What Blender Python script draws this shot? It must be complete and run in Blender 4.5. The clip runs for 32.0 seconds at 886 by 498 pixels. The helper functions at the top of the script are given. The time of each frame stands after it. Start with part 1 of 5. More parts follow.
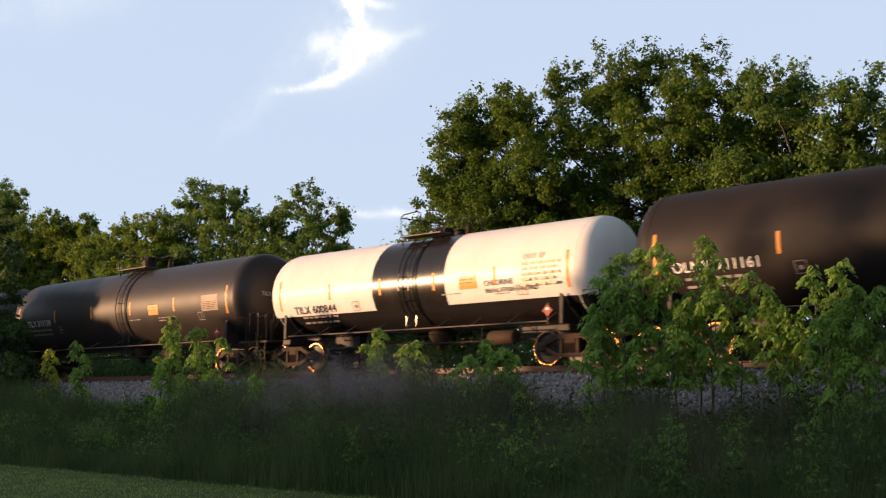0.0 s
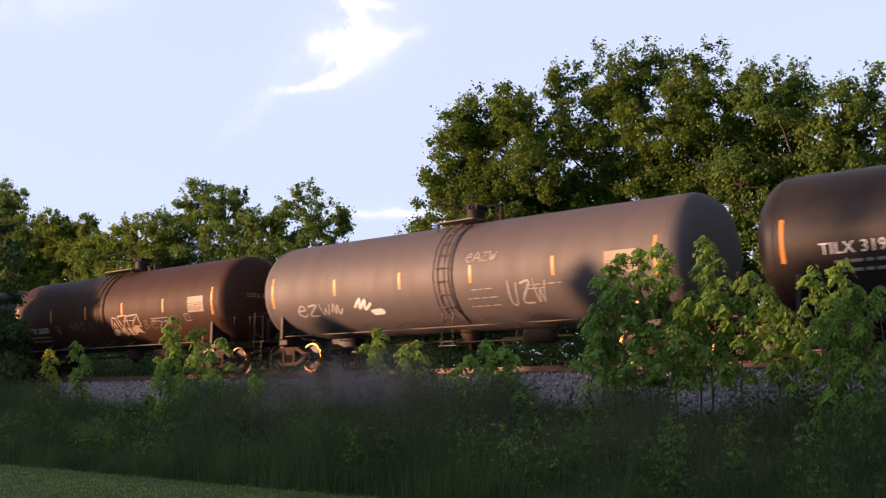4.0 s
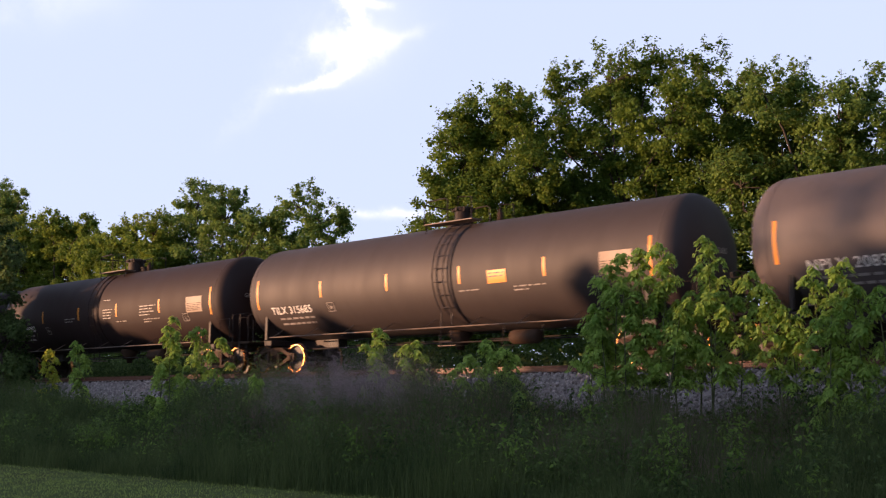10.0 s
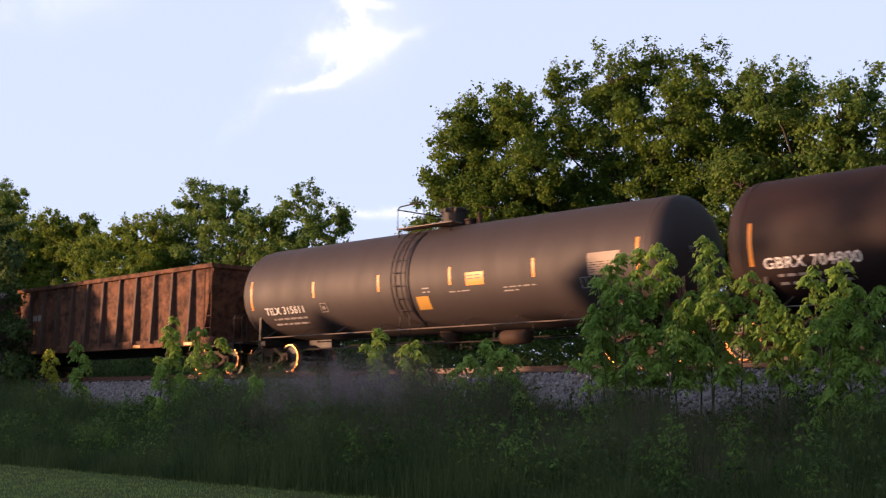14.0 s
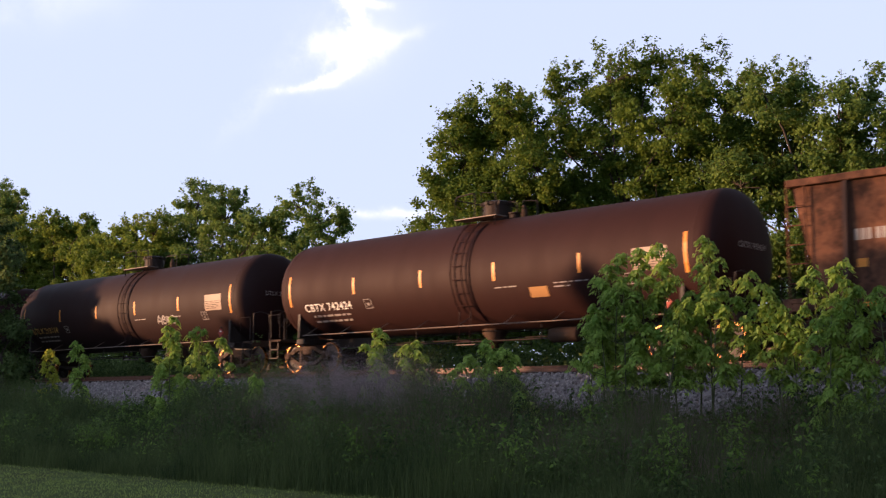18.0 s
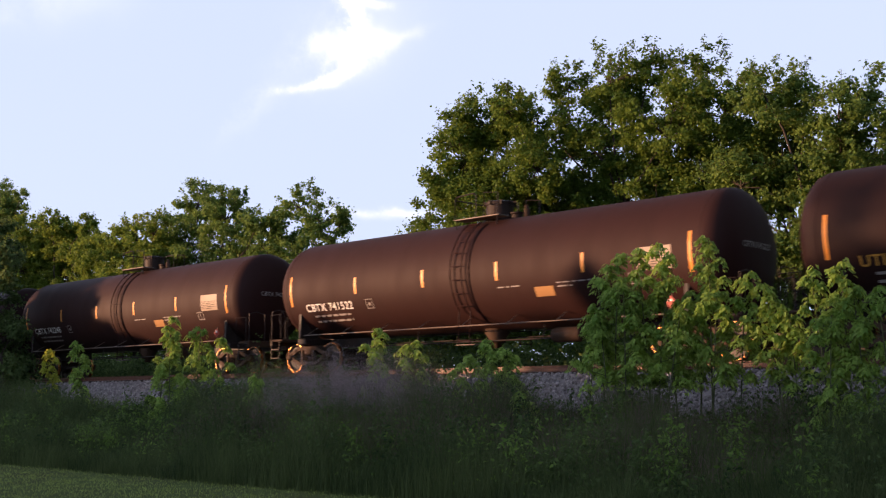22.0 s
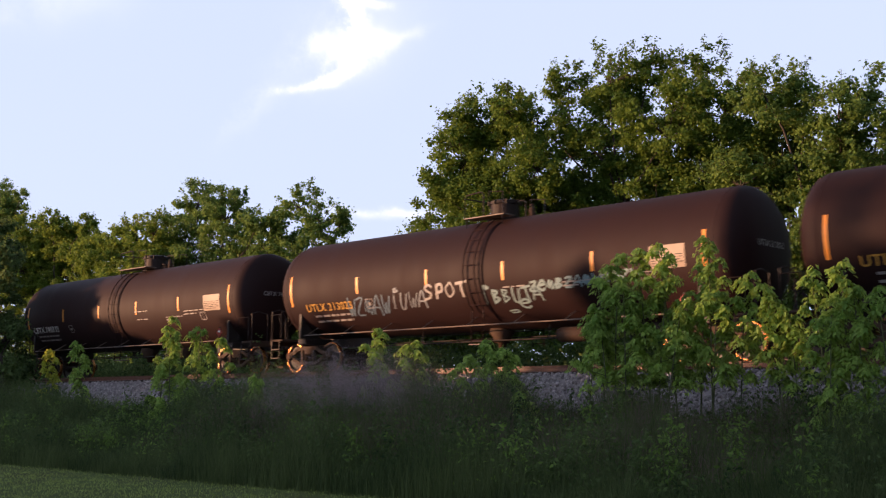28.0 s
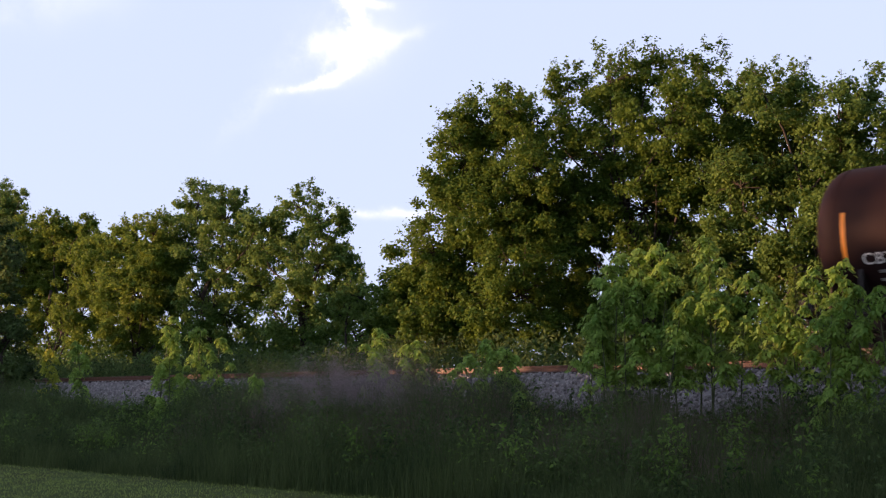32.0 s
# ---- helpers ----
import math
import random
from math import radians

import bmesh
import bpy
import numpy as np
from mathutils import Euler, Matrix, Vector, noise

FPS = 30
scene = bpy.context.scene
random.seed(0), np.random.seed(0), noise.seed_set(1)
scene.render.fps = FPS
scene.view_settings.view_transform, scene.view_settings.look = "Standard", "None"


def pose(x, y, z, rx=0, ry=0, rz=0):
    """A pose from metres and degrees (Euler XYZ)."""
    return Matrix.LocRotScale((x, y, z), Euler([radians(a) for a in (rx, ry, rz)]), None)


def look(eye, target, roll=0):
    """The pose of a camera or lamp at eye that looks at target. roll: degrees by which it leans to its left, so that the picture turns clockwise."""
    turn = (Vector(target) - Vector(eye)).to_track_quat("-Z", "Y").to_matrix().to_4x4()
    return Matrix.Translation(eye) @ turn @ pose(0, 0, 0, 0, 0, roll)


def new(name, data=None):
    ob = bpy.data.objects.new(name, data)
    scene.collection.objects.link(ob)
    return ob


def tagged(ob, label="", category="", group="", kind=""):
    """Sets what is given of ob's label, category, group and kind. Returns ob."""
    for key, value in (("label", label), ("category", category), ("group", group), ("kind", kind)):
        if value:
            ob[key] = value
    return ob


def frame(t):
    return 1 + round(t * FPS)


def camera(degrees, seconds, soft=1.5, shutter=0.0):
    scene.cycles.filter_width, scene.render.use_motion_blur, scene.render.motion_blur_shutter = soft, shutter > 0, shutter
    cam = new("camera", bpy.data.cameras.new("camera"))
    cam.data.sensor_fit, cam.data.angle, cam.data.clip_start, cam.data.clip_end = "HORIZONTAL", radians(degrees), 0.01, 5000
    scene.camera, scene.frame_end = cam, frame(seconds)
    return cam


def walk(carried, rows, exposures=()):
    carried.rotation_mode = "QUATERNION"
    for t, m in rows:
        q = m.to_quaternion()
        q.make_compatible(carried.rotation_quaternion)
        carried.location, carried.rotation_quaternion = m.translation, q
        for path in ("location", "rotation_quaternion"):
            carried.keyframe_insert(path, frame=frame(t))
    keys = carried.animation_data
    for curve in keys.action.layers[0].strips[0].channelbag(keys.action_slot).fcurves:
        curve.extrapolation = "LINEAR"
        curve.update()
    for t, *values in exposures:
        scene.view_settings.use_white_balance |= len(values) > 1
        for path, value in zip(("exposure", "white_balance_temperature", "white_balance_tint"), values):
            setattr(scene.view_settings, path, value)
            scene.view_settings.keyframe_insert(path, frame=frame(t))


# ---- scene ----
EYE = Vector((0.0, 0.0, 1.55))
RAIL_TOP = 2.39        # height of the railhead above the lawn
TRACK_Y = 24.25        # centre line of the track
SUN_AZ, SUN_EL = 223.3, 4.2

cam = camera(42.8, 32.0, soft=1.22, shutter=0.3)
view_turn, view_tilt = radians(44.07), radians(7.50)
ahead = Vector((-math.sin(view_turn) * math.cos(view_tilt), math.cos(view_turn) * math.cos(view_tilt), math.sin(view_tilt)))
STAND = look(EYE, EYE + ahead * 10)
walk(cam, [(0.0, STAND), (32.0, STAND)], exposures=[(0.0, 0.96, 6750, 1), (1.0, 1.01, 6850, 4), (2.0, 1.12, 6750, 2), (3.0, 1.15, 6500, 12), (32.0, 1.16, 6500, 12)])

# ---------------------------------------------------------------- sky and sun
sun_way = Vector((math.sin(radians(SUN_AZ)) * math.cos(radians(SUN_EL)), math.cos(radians(SUN_AZ)) * math.cos(radians(SUN_EL)), math.sin(radians(SUN_EL))))


def build_world():
    w = bpy.data.worlds.new("evening_sky")
    scene.world = w
    w.use_nodes = True
    nt = w.node_tree
    nt.nodes.clear()
    n, l = nt.nodes.new, nt.links.new
    out, bg, sky = n("ShaderNodeOutputWorld"), n("ShaderNodeBackground"), n("ShaderNodeTexSky")
    sky.sky_type, sky.sun_disc = "NISHITA", False
    sky.sun_elevation, sky.sun_rotation = radians(SUN_EL), radians(SUN_AZ)
    sky.air_density, sky.dust_density, sky.ozone_density = 1.0, 0.8, 1.5
    bg.inputs["Strength"].default_value = 0.06
    tc = n("ShaderNodeTexCoord")

    def math_node(op, a, b=None, c=None):
        m = n("ShaderNodeMath")
        m.operation = op
        for k, v in enumerate((a, b, c)):
            if v is None:
                continue
            if isinstance(v, (int, float)):
                m.inputs[k].default_value = v
            else:
                l(v, m.inputs[k])
        return m.outputs[0]

    def along(vec):
        d = n("ShaderNodeVectorMath")
        d.operation = "DOT_PRODUCT"
        l(tc.outputs["Generated"], d.inputs[0])
        d.inputs[1].default_value = vec
        return d.outputs["Value"]
    # the cloud bank stands over the far trees: coordinates on the sky round it
    mid = Vector((math.sin(radians(-48.8)) * math.cos(radians(17.3)), math.cos(radians(-48.8)) * math.cos(radians(17.3)), math.sin(radians(17.3))))
    right = Vector((math.cos(radians(48.8)), math.sin(radians(48.8)), 0))
    up = right.cross(mid).normalized() * -1
    if up.z < 0:
        up = -up
    noise_tex = n("ShaderNodeTexNoise")
    noise_tex.inputs["Scale"].default_value, noise_tex.inputs["Detail"].default_value = 34.0, 9.0
    noise_tex.inputs["Roughness"].default_value = 0.62
    l(tc.outputs["Generated"], noise_tex.inputs["Vector"])
    wob = math_node("MULTIPLY", math_node("SUBTRACT", noise_tex.outputs["Fac"], 0.5), 0.06)
    noise2 = n("ShaderNodeTexNoise")
    noise2.inputs["Scale"].default_value, noise2.inputs["Detail"].default_value = 9.0, 6.0
    l(tc.outputs["Generated"], noise2.inputs["Vector"])
    u = math_node("ADD", along(right), wob)
    v = math_node("ADD", along(up), math_node("MULTIPLY", math_node("SUBTRACT", noise2.outputs["Fac"], 0.5), 0.05))
    total = None
    for cu, cv, lean, su, sv, amount in CLOUDS:
        ca, sa = math.cos(radians(lean)), math.sin(radians(lean))
        du, dv = math_node("SUBTRACT", u, cu), math_node("SUBTRACT", v, cv)
        p = math_node("ADD", math_node("MULTIPLY", du, ca / su), math_node("MULTIPLY", dv, sa / su))
        q = math_node("ADD", math_node("MULTIPLY", du, -sa / sv), math_node("MULTIPLY", dv, ca / sv))
        r2 = math_node("ADD", math_node("MULTIPLY", p, p), math_node("MULTIPLY", q, q))
        g = math_node("MULTIPLY", math_node("EXPONENT", math_node("MULTIPLY", r2, -1.0)), amount)
        total = g if total is None else math_node("ADD", total, g)
    front = math_node("GREATER_THAN", along(mid), 0.5)
    ramp = math_node("MULTIPLY", math_node("MULTIPLY", total, front), math_node("ADD", math_node("MULTIPLY", noise_tex.outputs["Fac"], 2.2), -0.2))
    mix = n("ShaderNodeMix")
    mix.data_type, mix.clamp_factor = "RGBA", True
    l(ramp, mix.inputs["Factor"])
    veil = n("ShaderNodeMix")
    veil.data_type = "RGBA"
    thin = n("ShaderNodeMapRange")       # the haze thins out away from the sun
    thin.interpolation_type = "SMOOTHSTEP"
    for k, v in (("From Min", -0.8), ("From Max", -0.42), ("To Min", 0.15), ("To Max", 0.72)):
        thin.inputs[k].default_value = v
    l(along(sun_way), thin.inputs["Value"])
    low = n("ShaderNodeMapRange")        # and towards the zenith
    low.interpolation_type = "SMOOTHSTEP"
    for k, v in (("From Min", 0.36), ("From Max", 0.85), ("To Min", 1.0), ("To Max", 0.2)):
        low.inputs[k].default_value = v
    l(along((0, 0, 1)), low.inputs["Value"])
    l(math_node("MULTIPLY", thin.outputs[0], low.outputs[0]), veil.inputs["Factor"])
    veil.inputs["B"].default_value = HAZE
    l(sky.outputs["Color"], veil.inputs["A"])
    l(veil.outputs["Result"], mix.inputs["A"])
    mix.inputs["B"].default_value = CLOUD_COLOUR
    l(mix.outputs["Result"], bg.inputs["Color"])
    l(bg.outputs[0], out.inputs["Surface"])


# each: across, up, lean in degrees, two widths, thickness
CLOUDS = [(0.003, 0.002, 35, 0.0195, 0.0115, 1.2), (0.018, 0.011, 12, 0.015, 0.008, 1.0), (-0.040, -0.030, 5, 0.020, 0.004, 0.85), (-0.018, -0.021, 24, 0.020, 0.0065, 1.0),
          (-0.001, 0.036, 100, 0.026, 0.009, 1.25), (0.019, 0.044, 0, 0.012, 0.004, 0.6), (0.046, 0.018, 12, 0.018, 0.005, 0.28), (-0.026, 0.009, 20, 0.014, 0.007, 0.45),
          (0.032, -0.142, 5, 0.034, 0.0035, 0.75), (-0.082, -0.046, 45, 0.03, 0.01, 0.12), (0.002, 0.012, 30, 0.05, 0.032, 0.22), (-0.24, 0.04, 10, 0.06, 0.02, 0.2)]
HAZE = (7.0, 7.88, 10.9, 1)      # thin high haze over the whole sky
CLOUD_COLOUR = (10.6, 10.3, 10.8, 1)
build_world()

sun_data = bpy.data.lights.new("sun", "SUN")
sun_data.energy, sun_data.angle, sun_data.color = 4.2, radians(0.6), (1.0, 0.56, 0.32)
sun = new("sun", sun_data)
sun.matrix_world = look(sun_way * 200, (0, 0, 0))


# ---------------------------------------------------------------- materials
def material(name, colour, rough=0.6, metal=0.0, vary=0.25, scale=6.0, stain=None, stain_amount=0.5, stain_scale=1.2, bump=0.15, bump_scale=60.0,
             island=0.0, by_object=0.0, streak=False, spec=0.5, stain_from=(0.45, 0.72)):
    """Paint, rust, stone: grain at a fine and a coarse scale, stains in a second colour, relief."""
    m = bpy.data.materials.new(name)
    m.use_nodes = True
    nt = m.node_tree
    b = nt.nodes["Principled BSDF"]
    n, l = nt.nodes.new, nt.links.new
    tc, mp = n("ShaderNodeTexCoord"), n("ShaderNodeMapping")
    l(tc.outputs["Object"], mp.inputs["Vector"])
    if streak:
        mp.inputs["Scale"].default_value = (1.0, 1.0, 0.22)
    fine, coarse = n("ShaderNodeTexNoise"), n("ShaderNodeTexNoise")
    fine.inputs["Scale"].default_value, fine.inputs["Detail"].default_value = scale, 6.0
    coarse.inputs["Scale"].default_value, coarse.inputs["Detail"].default_value = stain_scale, 7.0
    coarse.inputs["Roughness"].default_value = 0.65
    for t in (fine, coarse):
        l(mp.outputs[0], t.inputs["Vector"])
    base = n("ShaderNodeMix")
    base.data_type = "RGBA"
    base.inputs["A"].default_value = [c * (1 - vary) for c in colour] + [1]
    base.inputs["B"].default_value = [min(1, c * (1 + vary)) for c in colour] + [1]
    l(fine.outputs["Fac"], base.inputs["Factor"])
    last = base.outputs["Result"]
    if stain:
        ramp = n("ShaderNodeMapRange")
        ramp.inputs["From Min"].default_value, ramp.inputs["From Max"].default_value = stain_from
        ramp.inputs["To Max"].default_value = stain_amount
        l(coarse.outputs["Fac"], ramp.inputs["Value"])
        mx = n("ShaderNodeMix")
        mx.data_type = "RGBA"
        l(ramp.outputs[0], mx.inputs["Factor"])
        l(last, mx.inputs["A"])
        mx.inputs["B"].default_value = (*stain, 1)
        last = mx.outputs["Result"]
    if island or by_object:
        rnd = n("ShaderNodeNewGeometry").outputs["Random Per Island"] if island else n("ShaderNodeObjectInfo").outputs["Random"]
        amt = island or by_object
        mr = n("ShaderNodeMapRange")
        mr.inputs["To Min"].default_value, mr.inputs["To Max"].default_value = 1 - amt, 1 + amt
        l(rnd, mr.inputs["Value"])
        hsv = n("ShaderNodeHueSaturation")
        l(mr.outputs[0], hsv.inputs["Value"])
        l(last, hsv.inputs["Color"])
        last = hsv.outputs["Color"]
    l(last, b.inputs["Base Color"])
    rr = n("ShaderNodeMapRange")
    rr.inputs["To Min"].default_value, rr.inputs["To Max"].default_value = max(0.05, rough - 0.12), min(1, rough + 0.12)
    l(coarse.outputs["Fac"], rr.inputs["Value"])
    l(rr.outputs[0], b.inputs["Roughness"])
    b.inputs["Metallic"].default_value = metal
    b.inputs["Specular IOR Level"].default_value = spec
    if bump:
        bt, bn = n("ShaderNodeTexNoise"), n("ShaderNodeBump")
        bt.inputs["Scale"].default_value = bump_scale
        l(tc.outputs["Object"], bt.inputs["Vector"])
        bn.inputs["Strength"].default_value, bn.inputs["Distance"].default_value = bump, 0.02
        l(bt.outputs["Fac"], bn.inputs["Height"])
        l(bn.outputs[0], b.inputs["Normal"])
    return m


def leaf_material(name, dark, light, glow=0.45, rough=0.5, spec=0.12):
    """Leaves: each leaf its own green, part of the light passes through."""
    m = bpy.data.materials.new(name)
    m.use_nodes = True
    nt = m.node_tree
    n, l = nt.nodes.new, nt.links.new
    b, out = nt.nodes["Principled BSDF"], nt.nodes["Material Output"]
    geo, mix = n("ShaderNodeNewGeometry"), n("ShaderNodeMix")
    mix.data_type = "RGBA"
    mix.inputs["A"].default_value, mix.inputs["B"].default_value = (*dark, 1), (*light, 1)
    tc, big = n("ShaderNodeTexCoord"), n("ShaderNodeTexNoise")
    big.inputs["Scale"].default_value = 0.55
    l(tc.outputs["Object"], big.inputs["Vector"])
    add = n("ShaderNodeMath")
    add.operation = "MULTIPLY_ADD"
    l(geo.outputs["Random Per Island"], add.inputs[0])
    add.inputs[1].default_value = 0.55
    sub = n("ShaderNodeMapRange")
    sub.inputs["From Min"].default_value, sub.inputs["From Max"].default_value, sub.inputs["To Max"].default_value = 0.35, 0.65, 0.45
    l(big.outputs["Fac"], sub.inputs["Value"])
    l(sub.outputs[0], add.inputs[2])
    l(add.outputs[0], mix.inputs["Factor"])
    l(mix.outputs["Result"], b.inputs["Base Color"])
    b.inputs["Roughness"].default_value = rough
    b.inputs["Specular IOR Level"].default_value = spec
    tr, ms = n("ShaderNodeBsdfTranslucent"), n("ShaderNodeMixShader")
    hsv = n("ShaderNodeHueSaturation")
    hsv.inputs["Hue"].default_value, hsv.inputs["Value"].default_value = 0.485, 1.25
    l(mix.outputs["Result"], hsv.inputs["Color"])
    l(hsv.outputs["Color"], tr.inputs["Color"])
    ms.inputs[0].default_value = glow
    l(b.outputs[0], ms.inputs[1])
    l(tr.outputs[0], ms.inputs[2])
    l(ms.outputs[0], out.inputs["Surface"])
    return m


M = {}
M["black_frame"] = material("frame_black", (0.025, 0.02, 0.018), 0.55, stain=(0.05, 0.028, 0.02), stain_amount=0.5, spec=0.25)
M["steel_rust"] = material("cast_steel_rust", (0.055, 0.032, 0.02), 0.75, stain=(0.02, 0.014, 0.012), vary=0.35, spec=0.2)
M["rim"] = material("wheel_rim_steel", (0.62, 0.25, 0.075), 0.27, metal=0.95, vary=0.3, stain=(0.1, 0.05, 0.03), stain_amount=0.8, stain_scale=4.0, bump=0.05)
M["wheel"] = material("wheel_plate", (0.04, 0.026, 0.02), 0.55, stain=(0.03, 0.02, 0.015))
M["strip"] = material("reflective_yellow", (0.72, 0.27, 0.03), 0.45, vary=0.12, bump=0.0, spec=0.4)
M["white"] = material("white_lettering", (0.78, 0.76, 0.72), 0.5, vary=0.1, stain=(0.4, 0.33, 0.28), stain_amount=0.35, bump=0)
M["grey_text"] = material("worn_lettering", (0.31, 0.28, 0.26), 0.6, vary=0.15, bump=0)
M["graffiti"] = material("sprayed_pale_paint", (0.36, 0.335, 0.31), 0.6, vary=0.2, scale=4, stain=(0.18, 0.15, 0.14), stain_amount=0.6, stain_scale=2.0, bump=0)
M["graffiti_dim"] = material("sprayed_faded_paint", (0.22, 0.24, 0.26), 0.65, vary=0.2, scale=4, stain=(0.1, 0.09, 0.09), stain_amount=0.6, stain_scale=2.0, bump=0)
M["graffiti_warm"] = material("sprayed_cream_paint", (0.40, 0.28, 0.2), 0.6, vary=0.25, scale=4, stain=(0.2, 0.12, 0.08), stain_amount=0.6, stain_scale=2.0, bump=0)
M["graffiti_faint"] = material("sprayed_worn_paint", (0.11, 0.055, 0.035), 0.65, vary=0.2, scale=4, bump=0)
M["yellow"] = material("yellow_lettering", (0.5, 0.27, 0.045), 0.5, vary=0.15, stain=(0.25, 0.12, 0.03), stain_amount=0.5, bump=0)
M["ochre"] = material("faded_ochre_label", (0.38, 0.2, 0.07), 0.5, vary=0.2, stain=(0.2, 0.1, 0.05), stain_amount=0.5, bump=0)
M["graffiti_teal"] = material("sprayed_teal_paint", (0.2, 0.29, 0.29), 0.6, vary=0.2, scale=4, stain=(0.1, 0.1, 0.1), stain_amount=0.6, stain_scale=2.0, bump=0)
M["graffiti_blue"] = material("sprayed_blue_paint", (0.1, 0.15, 0.2), 0.6, vary=0.2, scale=4, stain=(0.05, 0.06, 0.07), stain_amount=0.6, stain_scale=2.0, bump=0)
M["faint_print"] = material("faded_orange_print", (0.62, 0.42, 0.27), 0.5, vary=0.1, bump=0)
M["black_text"] = material("black_lettering", (0.02, 0.02, 0.02), 0.5, bump=0)
M["panel"] = material("data_panel", (0.33, 0.245, 0.18), 0.6, vary=0.12, stain=(0.2, 0.14, 0.1), stain_amount=0.4, bump=0)
M["placard"] = material("placard", (0.3, 0.05, 0.035), 0.5, vary=0.1, bump=0, spec=0.2)
M["placard_red"] = material("placard_red", (0.6, 0.05, 0.03), 0.35, vary=0.05, bump=0)
M["rail"] = material("rail_rust", (0.13, 0.05, 0.026), 0.55, stain=(0.08, 0.035, 0.02), vary=0.3, bump_scale=90)
M["railhead"] = material("rail_head_polished", (0.22, 0.13, 0.09), 0.5, metal=0.7, bump=0.02)
M["tie"] = material("tie_creosote", (0.055, 0.042, 0.034), 0.85, vary=0.4, scale=14, by_object=0.3)
M["ballast"] = material("ballast_stone", (0.30, 0.265, 0.255), 0.85, vary=0.25, scale=18, island=0.45)
M["lawn"] = material("lawn_blades", (0.30, 0.37, 0.10), 0.9, vary=0.3, island=0.3, bump=0, spec=0.05)
M["soil"] = material("ground_soil_grass", (0.09, 0.12, 0.036), 0.95, vary=0.4, scale=3, stain=(0.07, 0.05, 0.03), stain_amount=0.6, stain_scale=0.6, bump=0.6, bump_scale=25, spec=0.05)
M["bark"] = material("bark", (0.048, 0.038, 0.03), 0.9, vary=0.4, scale=9, bump=0.5, bump_scale=30, streak=True)
M["stem"] = material("green_stem", (0.09, 0.11, 0.04), 0.7, vary=0.3, bump=0)
M["dry"] = material("dry_stalks", (0.17, 0.12, 0.095), 0.85, vary=0.3, island=0.35, bump=0)
# pinkish grey of the blurred haze patch, put into fine bristles
M["haze_bristle"] = material("seed_head_bristles", (0.38, 0.29, 0.3), 0.9, vary=0.2, island=0.2, bump=0, spec=0.1)
M["leaf_far"] = leaf_material("leaves_far", (0.038, 0.085, 0.014), (0.165, 0.25, 0.042))
M["leaf_blue"] = leaf_material("leaves_bluish", (0.05, 0.108, 0.026), (0.185, 0.285, 0.068))
M["leaf_yellow"] = leaf_material("leaves_yellow_green", (0.066, 0.125, 0.02), (0.215, 0.30, 0.052))
M["leaf_young"] = leaf_material("leaves_young", (0.14, 0.26, 0.05), (0.46, 0.62, 0.15), 0.45, spec=0.12)
M["leaf_bright"] = leaf_material("leaves_bright", (0.24, 0.30, 0.04), (0.48, 0.52, 0.09), 0.5)
M["leaf_weed"] = leaf_material("weed_leaves", (0.025, 0.052, 0.02), (0.16, 0.235, 0.078), 0.4, spec=0.06)
M["leaf_mid"] = leaf_material("weed_leaves_pale", (0.07, 0.14, 0.03), (0.22, 0.34, 0.08), 0.42, spec=0.06)
M["blade"] = leaf_material("grass_blades", (0.031, 0.056, 0.022), (0.14, 0.185, 0.07), 0.4, spec=0.05)


# ---------------------------------------------------------------- mesh tools
def link(name, mesh, mats, parent=None, label="", at=None):
    ob = new(name, mesh)
    for m in mats if isinstance(mats, (list, tuple)) else [mats]:
        mesh.materials.append(m)
    if parent:
        ob.parent = parent
    if at is not None:
        ob.matrix_basis = at if isinstance(at, Matrix) else Matrix.Translation(at)
    if label:
        ob["label"] = label
    return ob


def part(name, bm, mat, parent=None, label="", at=None, smooth=False):
    me = bpy.data.meshes.new(name)
    bm.to_mesh(me)
    bm.free()
    if smooth:
        me.shade_smooth()
    return link(name, me, mat, parent, label, at)


def share(ob, parent=None, at=None, name=None):
    o = new(name or ob.name.split(".")[0], ob.data)
    o.parent = parent
    if at is not None:
        o.matrix_basis = at if isinstance(at, Matrix) else Matrix.Translation(at)
    if "label" in ob:
        o["label"] = ob["label"]
    return o


def box(bm, x0, x1, y0, y1, z0, z1, bevel=0.0):
    r = bmesh.ops.create_cube(bm, size=1.0)
    vs = r["verts"]
    for v in vs:
        v.co = ((x0 + x1) / 2 + v.co.x * (x1 - x0), (y0 + y1) / 2 + v.co.y * (y1 - y0), (z0 + z1) / 2 + v.co.z * (z1 - z0))
    if bevel:
        es = list({e for v in vs for e in v.link_edges})
        bmesh.ops.bevel(bm, geom=es, offset=bevel, segments=1, affect="EDGES", profile=0.5)
    return vs


def tube(bm, points, radius, sides=8, radius_end=None, cap=True):
    """A round bar along a line of points; tapers where radius_end is given."""
    pts = [Vector(p) for p in points]
    rings = []
    for i, p in enumerate(pts):
        d = (pts[min(i + 1, len(pts) - 1)] - pts[max(i - 1, 0)]).normalized()
        side = d.cross(Vector((0, 0, 1)))
        if side.length < 0.05:
            side = d.cross(Vector((1, 0, 0)))
        side.normalize()
        upw = side.cross(d)
        r = radius if radius_end is None else radius + (radius_end - radius) * i / (len(pts) - 1)
        rings.append([bm.verts.new(p + (side * math.cos(2 * math.pi * k / sides) + upw * math.sin(2 * math.pi * k / sides)) * r) for k in range(sides)])
    for a, b in zip(rings, rings[1:]):
        for k in range(sides):
            bm.faces.new((a[k], a[(k + 1) % sides], b[(k + 1) % sides], b[k]))
    if cap:
        bm.faces.new(rings[0][::-1])
        bm.faces.new(rings[-1])


